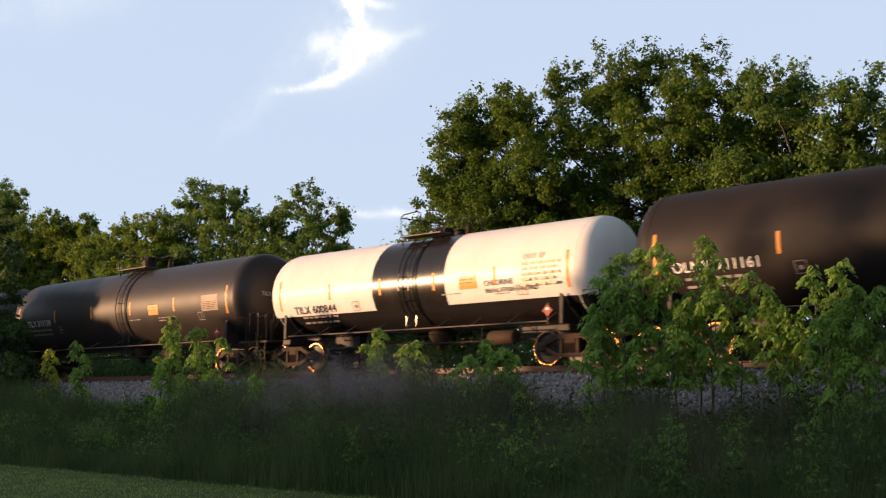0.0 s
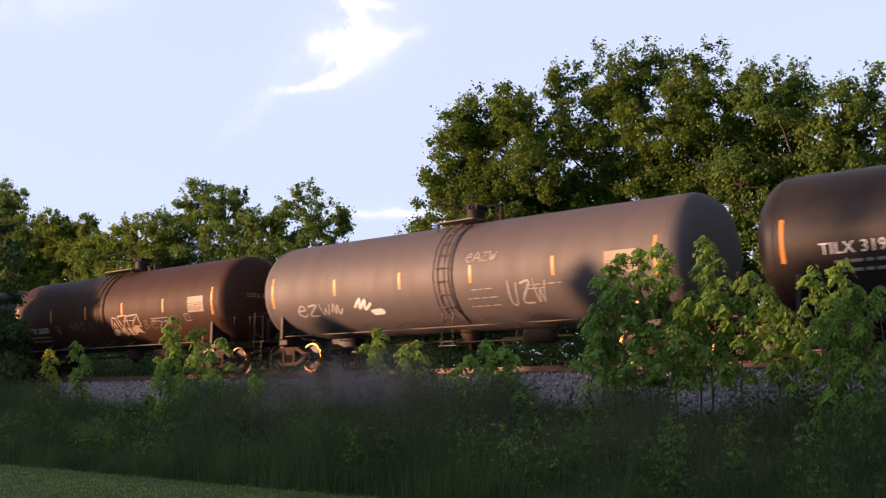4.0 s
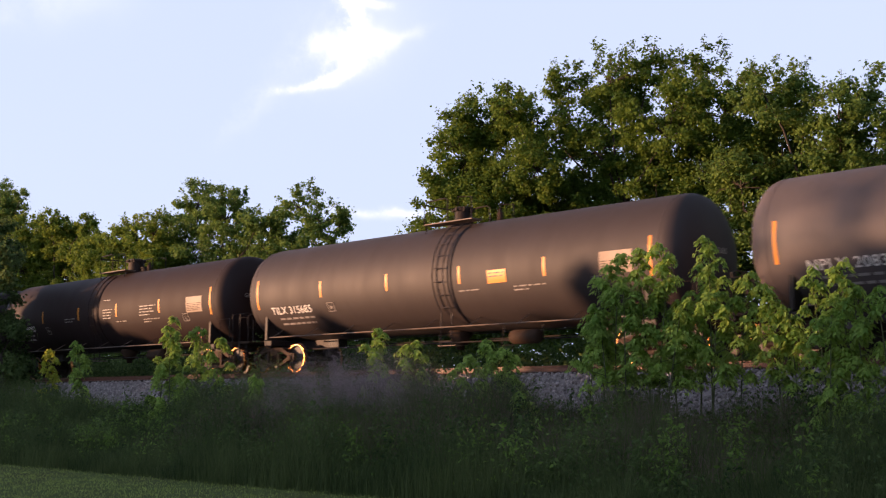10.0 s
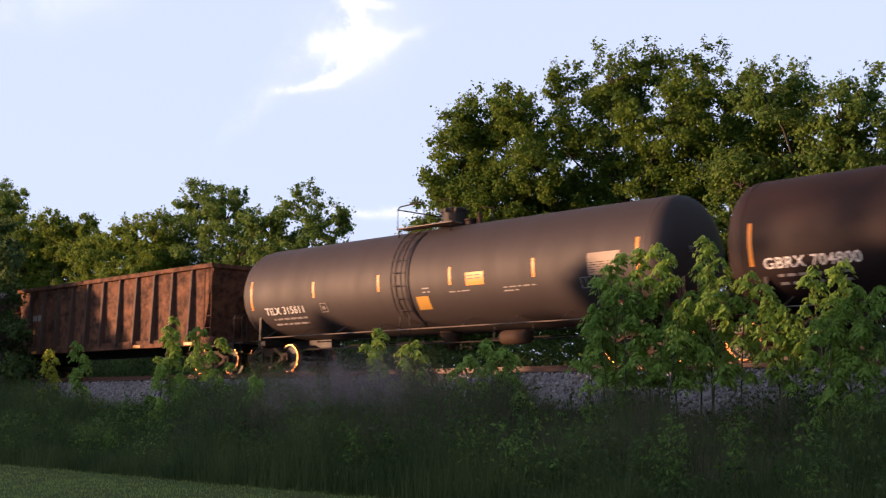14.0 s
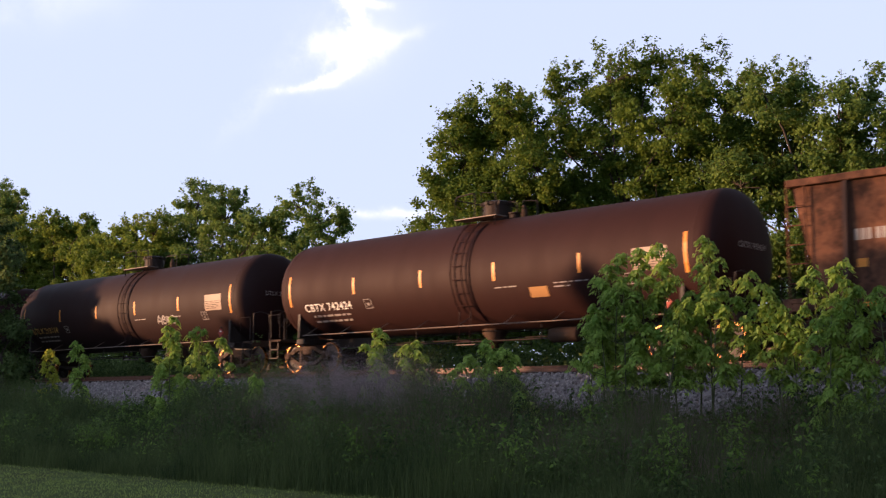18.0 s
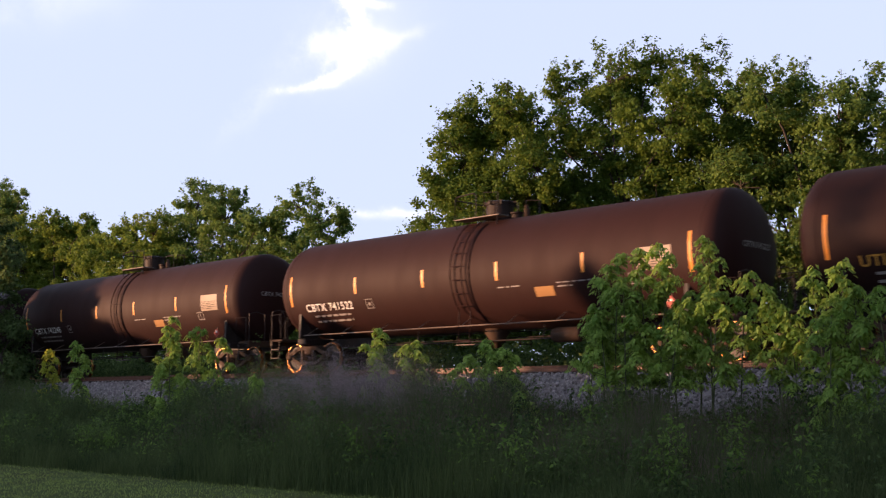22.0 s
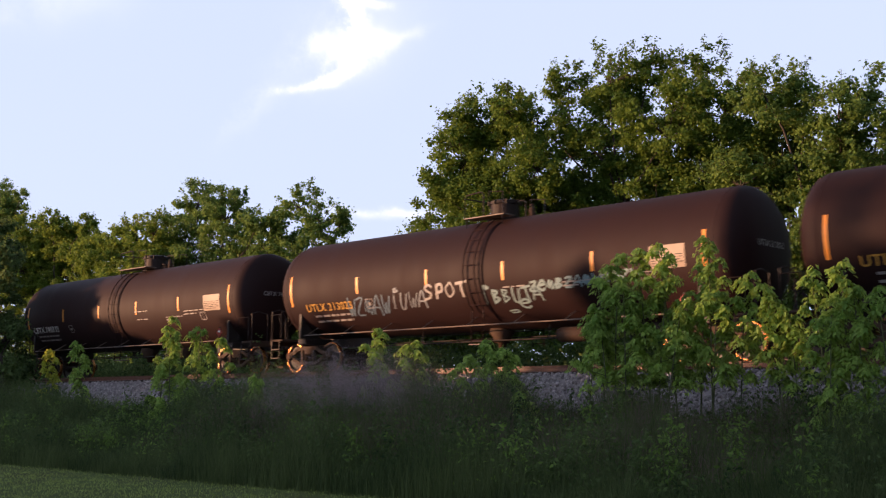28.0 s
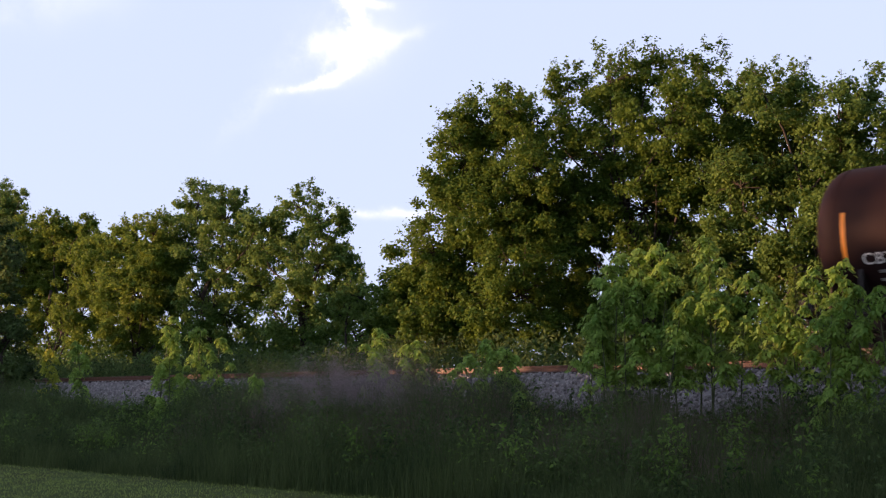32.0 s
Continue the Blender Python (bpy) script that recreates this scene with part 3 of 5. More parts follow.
def build_plants():
    blades("lawn_grass", "mown green lawn grass in shade", "lawn", 60000, (-42, -6, 8.0, 12.2), 0.07, 0.012, 1, 0.4, kinks=1)
    blades("tall_grass", "tall green grass on the bank", "blade", 120000, (-52, -1, 12.0, 19.8), 1.25, 0.008, 2, 0.3, weed_height)
    blades("fringe_grass", "uncut grass along the lawn edge", "blade", 14000, (-45, -4, 11.9, 13.6), 0.42, 0.006, 21, 0.45)
    blades("dry_stalks", "dry brown stalks among the weeds", "dry", 20000, (-24, -8, 14.0, 19.7), 1.3, 0.004, 3, 0.3, weed_height)
    leafy_mass("bank_weeds", "dark leafy weeds on the bank", "leaf_weed", 52000, (-54, -1, 12.6, 19.6), 1.1, 0.085, 4, weed_height)
    leafy_mass("tall_weeds", "tall single-stemmed leafy weeds", "leaf_weed", 26000, (-50, -1, 13.0, 19.6), 1.3, 0.09, 14, weed_height, clump=0.08)
    leafy_mass("pale_weeds", "lighter green weeds along the lawn edge", "leaf_mid", 12000, (-46, -3, 12.3, 18.5), 1.1, 0.085, 15, clump=0.16)
    # bristles added to imitate a still, blurred grey haze before the bank
    haze_tufts("grass_plumes", "pinkish grey bristles imitating a blurred haze patch", 170, (-17.1, 14.9), (0.85, 0.7), 2.15, 9)
    leafy_mass("far_undergrowth", "green undergrowth behind the track", "leaf_weed", 90000, (-95, 8, 27.6, 33.0), 2.0, 0.17, 6, clump=0.4)
    leafy_mass("far_thicket", "dark thicket at the foot of the far trees", "leaf_blue", 90000, (-120, 12, 37.0, 46.0), 4.6, 0.30, 8, clump=0.9)
    blades("far_grass", "grass strip behind the track", "blade", 14000, (-80, 4, 26.6, 28.5), 0.6, 0.012, 7, 0.4)
    tree(-30.4, 34, [(-32.6, 33.2, 7.5, 1.64), (-34.1, 33.7, 5.7, 1.8), (-30.2, 33.9, 12.6, 1.44), (-30.6, 33.1, 10.5, 1.83), (-28.0, 32.6, 12.6, 0.92), (-29.4, 33.4, 8.3, 2.14), (-32.6, 34.2, 6.4, 2.02), (-27.5, 32.6, 5.5, 1.92), (-33.5, 35.2, 9.7, 1.11), (-26.9, 32.9, 10.2, 1.51), (-28.6, 32.5, 4.0, 1.3), (-31.3, 33.2, 11.8, 1.05), (-27.5, 34.0, 8.2, 1.54), (-32.2, 34.8, 5.4, 1.66)], "leaf_far", "tall broad-leaved maple in full leaf behind the railway", density=0.93, leaf_size=0.13, per=1650)
    tree(-24.6, 36, [(-27.0, 35.1, 13.9, 0.95), (-25.0, 35.1, 13.7, 1.32), (-24.0, 36.4, 14.3, 1.06), (-21.7, 36.8, 13.8, 1.03), (-26.5, 36.4, 11.6, 2.28), (-22.2, 34.7, 11.0, 2.06), (-20.1, 35.5, 11.5, 1.62), (-26.8, 35.2, 8.5, 2.22), (-24.2, 36.1, 8.7, 1.95), (-28.2, 36.2, 5.7, 1.83), (-23.7, 34.5, 5.8, 1.25), (-26.3, 36.0, 4.0, 1.1), (-28.7, 35.2, 12.8, 1.16), (-22.3, 36.0, 13.0, 1.02), (-25.4, 36.8, 13.3, 1.24), (-27.1, 35.2, 8.3, 1.45), (-22.6, 36.0, 9.4, 1.48), (-22.7, 36.8, 7.6, 1.28)], "leaf_far", "tall spreading tree with a loose open top", density=0.8, leaf_size=0.13, per=1650)
    tree(-16.5, 35, [(-17.8, 33.7, 11.6, 0.9), (-17.2, 35.2, 11.7, 0.99), (-15.4, 35.8, 11.3, 0.78), (-14.2, 36.2, 11.3, 1.29), (-19.5, 36.3, 10.0, 1.72), (-17.3, 36.5, 9.3, 2.04), (-14.5, 35.0, 8.7, 1.79), (-18.3, 35.9, 7.4, 1.17), (-15.3, 34.0, 6.5, 1.59), (-13.4, 35.8, 8.2, 2.14), (-15.0, 36.0, 4.7, 1.46), (-19.7, 34.6, 7.4, 0.88), (-15.5, 34.2, 10.5, 1.0), (-16.2, 35.0, 9.7, 1.3), (-18.3, 35.8, 10.8, 1.18), (-19.0, 34.2, 8.7, 1.34), (-17.7, 35.0, 6.1, 1.42), (-16.5, 35.8, 5.3, 1.12), (-20.5, 34.2, 5.9, 1.17)], "leaf_blue", "tall dark green tree beside the track", density=0.85, leaf_size=0.13, per=1650)
    tree(-56.2, 38, [(-57.7, 38.2, 13.1, 1.54), (-60.3, 38.5, 11.6, 1.76), (-54.2, 37.9, 11.9, 1.58), (-54.6, 39.1, 13.2, 0.67), (-57.1, 38.4, 9.4, 2.71), (-53.0, 38.4, 9.4, 2.11), (-53.6, 37.6, 6.3, 2.41), (-59.9, 38.3, 7.5, 1.91), (-55.4, 36.9, 4.9, 1.3), (-50.3, 37.2, 11.0, 1.0), (-60.3, 38.0, 10.0, 1.57)], "leaf_blue", "loose-crowned locust tree beyond the railway", density=0.62)
    tree(-46.9, 38, [(-47.1, 37.6, 11.7, 1.27), (-50.0, 39.1, 10.5, 1.75), (-45.5, 37.8, 10.7, 1.25), (-44.3, 38.1, 10.6, 0.59), (-45.4, 37.5, 8.2, 2.21), (-44.9, 39.0, 8.2, 1.04), (-46.5, 37.6, 6.0, 2.23), (-44.5, 39.0, 6.1, 1.03), (-49.9, 38.1, 11.0, 0.78), (-50.5, 39.3, 4.8, 1.27), (-49.6, 37.2, 9.6, 1.24), (-50.9, 38.0, 7.8, 1.51), (-45.7, 38.8, 9.4, 1.35)], "leaf_blue", "round-topped tree in the far tree line", density=0.62)
    tree(-61.6, 37, [(-63.6, 37.6, 11.5, 1.37), (-59.1, 36.1, 11.3, 1.19), (-63.1, 36.2, 9.9, 1.58), (-60.0, 36.0, 8.1, 2.21), (-64.7, 36.4, 7.7, 1.6), (-62.1, 36.5, 5.8, 1.91), (-58.9, 37.3, 5.4, 1.35), (-58.6, 36.2, 9.4, 1.51), (-64.3, 37.0, 11.3, 1.15)], "leaf_yellow", "tree of heaven with feathery shoots")
    tree(-74.8, 38, [(-78.2, 37.7, 12.7, 2.14), (-74.0, 38.8, 12.4, 1.8), (-71.7, 38.4, 13.4, 0.71), (-77.9, 36.6, 10.5, 2.63), (-76.1, 39.1, 10.2, 2.65), (-77.5, 37.8, 7.6, 3.04), (-69.0, 37.0, 6.9, 2.05), (-73.9, 37.0, 13.5, 0.99), (-68.2, 37.2, 11.0, 1.5), (-68.8, 38.0, 9.2, 1.7), (-77.4, 38.8, 12.3, 2.06)], "leaf_yellow", "yellowish green tree in the far tree line")
    tree(-104.8, 48, [(-103.9, 47.4, 19.1, 2.15), (-99.3, 46.6, 19.8, 0.73), (-112.3, 49.5, 20.1, 3.45), (-103.9, 47.1, 15.0, 3.21)], "leaf_blue", "dark tree far behind the tree line")
    tree(-40.5, 36, [(-40.8, 36.4, 6.4, 1.04), (-41.8, 36.1, 5.5, 1.24), (-39.4, 36.7, 5.4, 1.21), (-40.0, 36.5, 4.6, 1.21)], "leaf_blue", "low bushy tree in a gap of the tree line")
    tree(-32.8, 33, [(-34.8, 33.7, 5.4, 1.46), (-31.6, 32.5, 4.6, 1.59), (-34.3, 32.2, 4.2, 1.06), (-30.3, 33.4, 4.1, 1.13)], "leaf_far", "dense dark thicket below the maple")
    tree(-45.9, 21.0, [(-45.7, 20.7, 7.0, 0.9), (-45.9, 20.6, 5.4, 1.15), (-45.0, 20.9, 4.3, 0.85), (-46.1, 21.3, 3.0, 1.05), (-48.4, 20.9, 7.8, 1.7), (-44.2, 21.0, 2.4, 0.75)], "leaf_weed", "dark bush on the near side of the embankment")
    tree(-21.9, 40, [(-23.6, 38.8, 9.9, 1.35), (-22.0, 39.0, 9.5, 1.32), (-21.1, 41.0, 9.9, 1.35), (-23.4, 39.2, 7.2, 1.23), (-21.4, 39.1, 6.4, 1.3), (-19.6, 39.6, 5.8, 1.37), (-18.8, 40.5, 4.6, 1.27), (-26.6, 41.3, 8.2, 1.34), (-22.2, 38.6, 4.4, 1.19), (-19.8, 38.8, 3.7, 1.04), (-25.8, 39.6, 6.6, 1.6), (-24.6, 39.4, 5.2, 1.6), (-23.0, 39.6, 7.3, 1.3), (-27.2, 40.0, 5.0, 1.5), (-25.6, 40.2, 3.6, 1.4)], "leaf_blue", "dark tree filling the wood behind the track")
    young = "bright green young box elder with drooping leaves"
    for x, y, top, wide, foot in ((-13.35, 17.8, 3.2, 0.34, 2.1), (-13.0, 17.9, 3.9, 0.36, 1.85), (-12.70, 17.8, 4.33, 0.36, 1.9), (-12.3, 17.6, 3.7, 0.5, 1.8), (-12.00, 18.0, 4.42, 0.40, 1.8),
                                  (-11.7, 17.7, 3.9, 0.5, 1.8), (-11.42, 18.0, 4.45, 0.42, 1.85), (-11.10, 18.2, 4.1, 0.45, 1.9), (-10.72, 18.0, 4.5, 0.38, 1.9), (-10.6, 17.8, 3.5, 0.42, 1.85), (-10.3, 18.2, 3.75, 0.34, 1.85), (-11.4, 17.5, 3.3, 0.5, 1.8), (-12.6, 17.5, 3.1, 0.5, 1.75)):
        sapling(x, y, top, wide, "leaf_young", young, low=(foot - ground_z(y)) / (top - ground_z(y)), amount=1.2, leaf_size=0.105)
    for x, y, top, wide, foot in ((-9.40, 18.1, 3.55, 0.32, 1.9), (-9.15, 18.2, 3.1, 0.36, 1.75), (-8.46, 17.9, 3.72, 0.36, 1.3), (-8.08, 17.9, 3.78, 0.34, 1.0), (-8.3, 17.5, 3.0, 0.5, 0.8), (-7.7, 17.6, 3.35, 0.36, 0.9), (-7.2, 17.4, 3.3, 0.4, 0.8)):
        sapling(x, y, top, wide, "leaf_young", "leafy green sapling growing beside the ballast", low=(foot - ground_z(y)) / (top - ground_z(y)), amount=1.2, leaf_size=0.105)
    sapling(-37.53, 18.9, 3.3, 0.45, "leaf_bright", "small yellow-green sapling on the bank")
    for x, y, top, wide in ((-35.1, 19.0, 3.42, 0.35), (-29.87, 18.6, 3.99, 0.45), (-29.4, 18.7, 3.5, 0.5), (-27.6, 18.4, 3.63, 0.6), (-26.9, 18.5, 3.3, 0.5), (-28.3, 18.0, 2.9, 0.5), (-20.18, 18.6, 3.21, 0.55), (-19.11, 18.8, 2.93, 0.5), (-17.38, 18.8, 2.55, 0.4), (-16.67, 18.8, 2.85, 0.4), (-15.96, 18.8, 2.67, 0.3), (-14.8, 17.6, 1.71, 0.4)):
        sapling(x, y, top, wide, "leaf_young", "green sapling among tall weeds", amount=1.2)
    sapling(-22.41, 16.5, 2.08, 0.3, "leaf_young", "slender vine-covered stem among the weeds", low=0.12, amount=1.5)


SHADOW_SPRAYS = [(-8.2, 6.3, 0.35), (-7.5, 6.2, 0.3), (-4.9, 6.45, 0.28), (3.15, 7.6, 0.36), (2.95, 7.3, 0.3), (1.1, 6.5, 0.38), (-2.1, 6.2, 0.3), (6.6, 7.0, 0.5), (7.2, 7.3, 0.55), (7.9, 7.5, 0.55), (8.6, 7.6, 0.55), (8.9, 7.0, 0.5)]      # unseen leafy tops added to the western wood to cast shadow blotches on the train: along it, height, radius


def build_shade_trees():
    """Unseen trees added for shade: a western wood that keeps the low sun off the lawn and the bank, and trees further
    along the track that darken the tank heads.
    """
    rng = np.random.default_rng(77)
    # out of view, added to keep the eastern sky light off the tank heads
    for x, y, h in ((2, 31, 18), (9, 30, 20), (6, 12, 15), (10, 16, 17), (15, 8, 16), (20, 30, 20), (0, 36, 12), (9, 34, 13), (19, 36, 12), (30, 33, 13), (44, 31, 14), (60, 27, 14), (16, 14, 9), (27, 15, 11), (40, 16, 12), (55, 19, 13), (75, 22, 15), (76, 30, 15)):
        blobs = [(x + rng.normal() * 1.5, y + rng.normal() * 1.2, z, 2.6) for z in np.linspace(3.0, h - 2, 5)] + [(x - 2.2, y, h * 0.5, 2.4), (x + 2.2, y, h * 0.6, 2.4)]
        tree(x, y, blobs, "leaf_far", "unseen broad-leaved tree added to darken the tank heads", leaf_size=0.4, per=330, name="tree")
    # unseen western row, tops set so that its shade ends near rail height
    for k in range(13):
        d = -33 + k * 5.5
        if d < -13.4:
            d -= 0.9
        x, y = -51 + 0.727 * d, -9 - 0.686 * d
        h = RAIL_TOP - 0.05 + 45 * math.tan(radians(SUN_EL)) + 0.35 * rng.normal() + (3.2 if d < -13.4 else -0.3 if -2.0 < d < 3.0 else 2.2 if d > 9 else 0.0)
        blobs = [(x + rng.normal() * (0.5 if d < -13.4 else 1.6), y + rng.normal() * (0.4 if d < -13.4 else 1.0), z, 2.0) for z in np.linspace(1.3, h - 1.6, 4)] + [(x + (-2.4 if d < -13.4 else 2.4), y - (-2.2 if d < -13.4 else 2.2), h - (3.2 if d < -13.4 else 2.0), 1.7), (x + 1.4, y - 1.3, 1.6, 1.9)]
        # extra masses that close sun gaps onto the bank
        blobs += [(x + 1.9 * q, y - 1.8 * q, z, 1.9) for q in (-1, 1) for z in (2.2, 4.2)] if d > 9 else []
        blobs += [(-51 + 0.727 * e, -9 - 0.686 * e, z, r) for e, z, r in SHADOW_SPRAYS if abs(e - d) <= 2.75]
        tree(x, y, blobs, "leaf_far", "unseen broad-leaved tree added to shade the lawn and bank", leaf_size=0.34, per=420, name="shade_tree")
    # unseen thin crowns added to dim the sun on passing cars, letting about half through
    for d, z in ((7.2, 7.2), (9.6, 7.6), (12.2, 7.9)):
        x, y = -51 + 0.727 * d, -9 - 0.686 * d
        blobs = [(x + rng.normal() * 0.4, y + rng.normal() * 0.4, z + q, 1.7) for q in (0.0, 1.3, 2.5)]
        tree(x, y, blobs, "leaf_yellow", "unseen thin-crowned tree added to dim the sun on the train", leaf_size=0.12, per=340, trunk=0.1, density=0.2, name="shade_tree")


# ---------------------------------------------------------------- the train
WHEEL_R = 0.457
SIZE = {"r": 1.58, "z": 2.62}      # tank radius and height of its waist over the rails, set for each car
shared = {}


def wheelset_mesh():
    if "wheelset" not in shared:
        bm = bmesh.new()
        for s in (-1, 1):
            y = s * 0.755
            prof = [(-0.06, 0.11), (-0.075, 0.13), (-0.02, 0.20), (0.0, 0.37), (-0.062, 0.385), (-0.07, 0.40), (-0.07, 0.434), (-0.07, 0.452), (-0.06, 0.457), (0.045, 0.462), (0.06, 0.487), (0.075, 0.487), (0.08, 0.40), (0.03, 0.38), (0.03, 0.20), (0.09, 0.13), (0.09, 0.11)]
            tone = [0, 0, 0, 0, 0, 0, 1, 1, 1, 0, 0, 0, 0, 0, 0, 0]
            b2 = bmesh.new()
            lathe(b2, [(y - s * a, r) for a, r in prof], 40, "y", tone)
            me = bpy.data.meshes.new("tmp")
            b2.to_mesh(me)
            b2.free()
            bm.from_mesh(me)
            bpy.data.meshes.remove(me)
            # spoke-like lightening marks so that the turning shows
            for k in range(3):
                a = k * 2.094
                box(bm, math.cos(a) * 0.26 - 0.02, math.cos(a) * 0.26 + 0.02, y + s * 0.005, y + s * 0.03, math.sin(a) * 0.26 - 0.02, math.sin(a) * 0.26 + 0.02)
        lathe_b = bmesh.new()
        lathe(lathe_b, [(-1.05, 0.075), (-0.9, 0.08), (-0.75, 0.09), (0, 0.075), (0.75, 0.09), (0.9, 0.08), (1.05, 0.075)], 14, "y")
        me = bpy.data.meshes.new("tmp")
        lathe_b.to_mesh(me)
        lathe_b.free()
        bm.from_mesh(me)
        bpy.data.meshes.remove(me)
        me = bpy.data.meshes.new("wheelset")
        bm.to_mesh(me)
        bm.free()
        me.materials.append(M["wheel"])
        me.materials.append(M["rim"])
        shared["wheelset"] = me
    return shared["wheelset"]


def side_frame_mesh():
    """Cast truck side frame: top member, sloping legs, window, spring nest, journal boxes."""
    if "side_frame" not in shared:
        bm = bmesh.new()
        outline = [(-1.08, 0.60), (-0.75, 0.64), (-0.45, 0.80), (0.45, 0.80), (0.75, 0.64), (1.08, 0.60), (1.08, 0.40), (0.80, 0.38), (0.42, 0.20), (-0.42, 0.20), (-0.80, 0.38), (-1.08, 0.40)]
        inner = [(-0.90, 0.52), (-0.70, 0.54), (-0.40, 0.68), (0.40, 0.68), (0.70, 0.54), (0.90, 0.52), (0.90, 0.50), (0.74, 0.47), (0.36, 0.30), (-0.36, 0.30), (-0.74, 0.47), (-0.90, 0.50)]
        lay = []
        for y in (-0.06, 0.06):
            lay.append(([bm.verts.new((x, y, z)) for x, z in outline], [bm.verts.new((x, y, z)) for x, z in inner]))
        n = len(outline)
        for k in range(n):
            j = (k + 1) % n
            bm.faces.new((lay[0][0][k], lay[0][0][j], lay[0][1][j], lay[0][1][k]))
            bm.faces.new((lay[1][0][j], lay[1][0][k], lay[1][1][k], lay[1][1][j]))
            bm.faces.new((lay[0][0][k], lay[1][0][k], lay[1][0][j], lay[0][0][j]))
            bm.faces.new((lay[0][1][j], lay[1][1][j], lay[1][1][k], lay[0][1][k]))
        for x in (-0.27, 0.27):
            box(bm, x - 0.045, x + 0.045, -0.07, 0.07, 0.22, 0.78, 0.01)
        for x in (-0.889, 0.889):
            box(bm, x - 0.14, x + 0.14, -0.09, 0.09, 0.36, 0.60, 0.03)
            b0 = bmesh.new()
            lathe(b0, [(-0.13, 0.07), (-0.11, 0.10), (0.0, 0.10)], 14, "y")
            me = bpy.data.meshes.new("tmp")
            b0.to_mesh(me)
            b0.free()
            me.transform(Matrix.Translation((x, 0, 0.457)))
            bm.from_mesh(me)
            bpy.data.meshes.remove(me)
        bmesh.ops.recalc_face_normals(bm, faces=bm.faces)
        me = bpy.data.meshes.new("side_frame")
        bm.to_mesh(me)
        bm.free()
        me.materials.append(M["steel_rust"])
        bm = bmesh.new()
        for x in (-0.16, -0.05, 0.06, 0.17):
            pts = [(x + 0.045 * math.cos(k * 0.9), 0.045 * math.sin(k * 0.9), 0.29 + 0.25 * k / 34) for k in range(35)]
            tube(bm, pts, 0.012, 5)
        sp = bpy.data.meshes.new("springs")
        bm.to_mesh(sp)
        bm.free()
        sp.materials.append(M["steel_rust"])
        bm = bmesh.new()
        box(bm, -0.20, 0.20, -1.05, 1.05, 0.54, 0.72, 0.03)
        box(bm, -0.17, 0.17, -0.25, 0.25, 0.70, 0.80, 0.03)
        bo = bpy.data.meshes.new("truck")
        bm.to_mesh(bo)
        bm.free()
        bo.materials.append(M["steel_rust"])
        shared["side_frame"], shared["springs"], shared["truck"] = me, sp, bo
    return shared["side_frame"]


WHEELS = []


def add_truck(car, x):
    sf, ws = side_frame_mesh(), wheelset_mesh()
    truck = new("truck", shared["truck"])
    truck.parent = car
    truck.location = (x, 0, 0)
    truck["label"] = "four-wheeled rusty cast steel truck"
    for y in (-1.0, 1.0):
        o = new("side_frame", sf)
        o.parent, o.location = truck, (0, y, 0)
        o = new("spring_group", shared["springs"])
        o.parent, o.location = truck, (0, y, 0)
    for wx in (-0.889, 0.889):
        o = new("wheelset", ws)
        o.parent, o.location = truck, (wx, 0, WHEEL_R)
        o["label"] = "steel wheelset with shiny worn rims"
        WHEELS.append((o, wx))
    return truck


def on_tank(x, turn, lift=0.008):
    """Pose of something flat on the near flank; turn: degrees above the tank's waist. Its x runs along the car, its y up."""
    a, r = radians(turn), SIZE["r"]
    return Matrix.Translation((x, -(r + lift) * math.cos(a), SIZE["z"] + (r + lift) * math.sin(a))) @ Matrix.Rotation(math.pi / 2 - a, 4, "X")


def curved_patch(w, h, steps=4):
    """A thin sheet w by h that follows the tank's round; centred on its pose."""
    r = SIZE["r"]
    bm = bmesh.new()
    rows = []
    for k in range(steps + 1):
        a = (k / steps - 0.5) * h / r
        rows.append([bm.verts.new((sx * w / 2, r * math.sin(a), r * math.cos(a) - r)) for sx in (-1, 1)])
    for p, q in zip(rows, rows[1:]):
        bm.faces.new((p[0], p[1], q[1], q[0]))
    return bm


def lettering(text, size, mat, car, at, label="", name="lettering", parent=None):
    cu = bpy.data.curves.new("lettering", "FONT")
    cu.body, cu.size, cu.align_x, cu.align_y, cu.offset = text, size, "LEFT", "CENTER", 0.012 * size
    cu.space_character = 1.08
    tmp = new("tmp", cu)
    dg = bpy.context.evaluated_depsgraph_get()
    dg.update()
    me = bpy.data.meshes.new_from_object(tmp.evaluated_get(dg))
    bpy.data.objects.remove(tmp)
    bpy.data.curves.remove(cu)
    me.materials.clear()
    return tagged(link(name, me, mat, parent or car, label, at), kind="stuff")


def bars(car, x, turn, widths, h, gap, mat, name="small_lettering"):
    """Lines of small writing as plain bars: widths per line, made of words."""
    bm = bmesh.new()
    rng = random.Random(int(x * 100) + len(widths))
    for k, w in enumerate(widths):
        x0 = 0.0
        while x0 < w:
            ww = min(rng.uniform(0.1, 0.34), w - x0)
            vs = [bm.verts.new((x0 + dx, -k * gap + dy, 0)) for dx, dy in ((0, 0), (ww, 0), (ww, h), (0, h))]
            bm.faces.new(vs)
            x0 += ww + 0.07
    return tagged(part(name, bm, mat, car, at=on_tank(x, turn, 0.012)), kind="stuff")


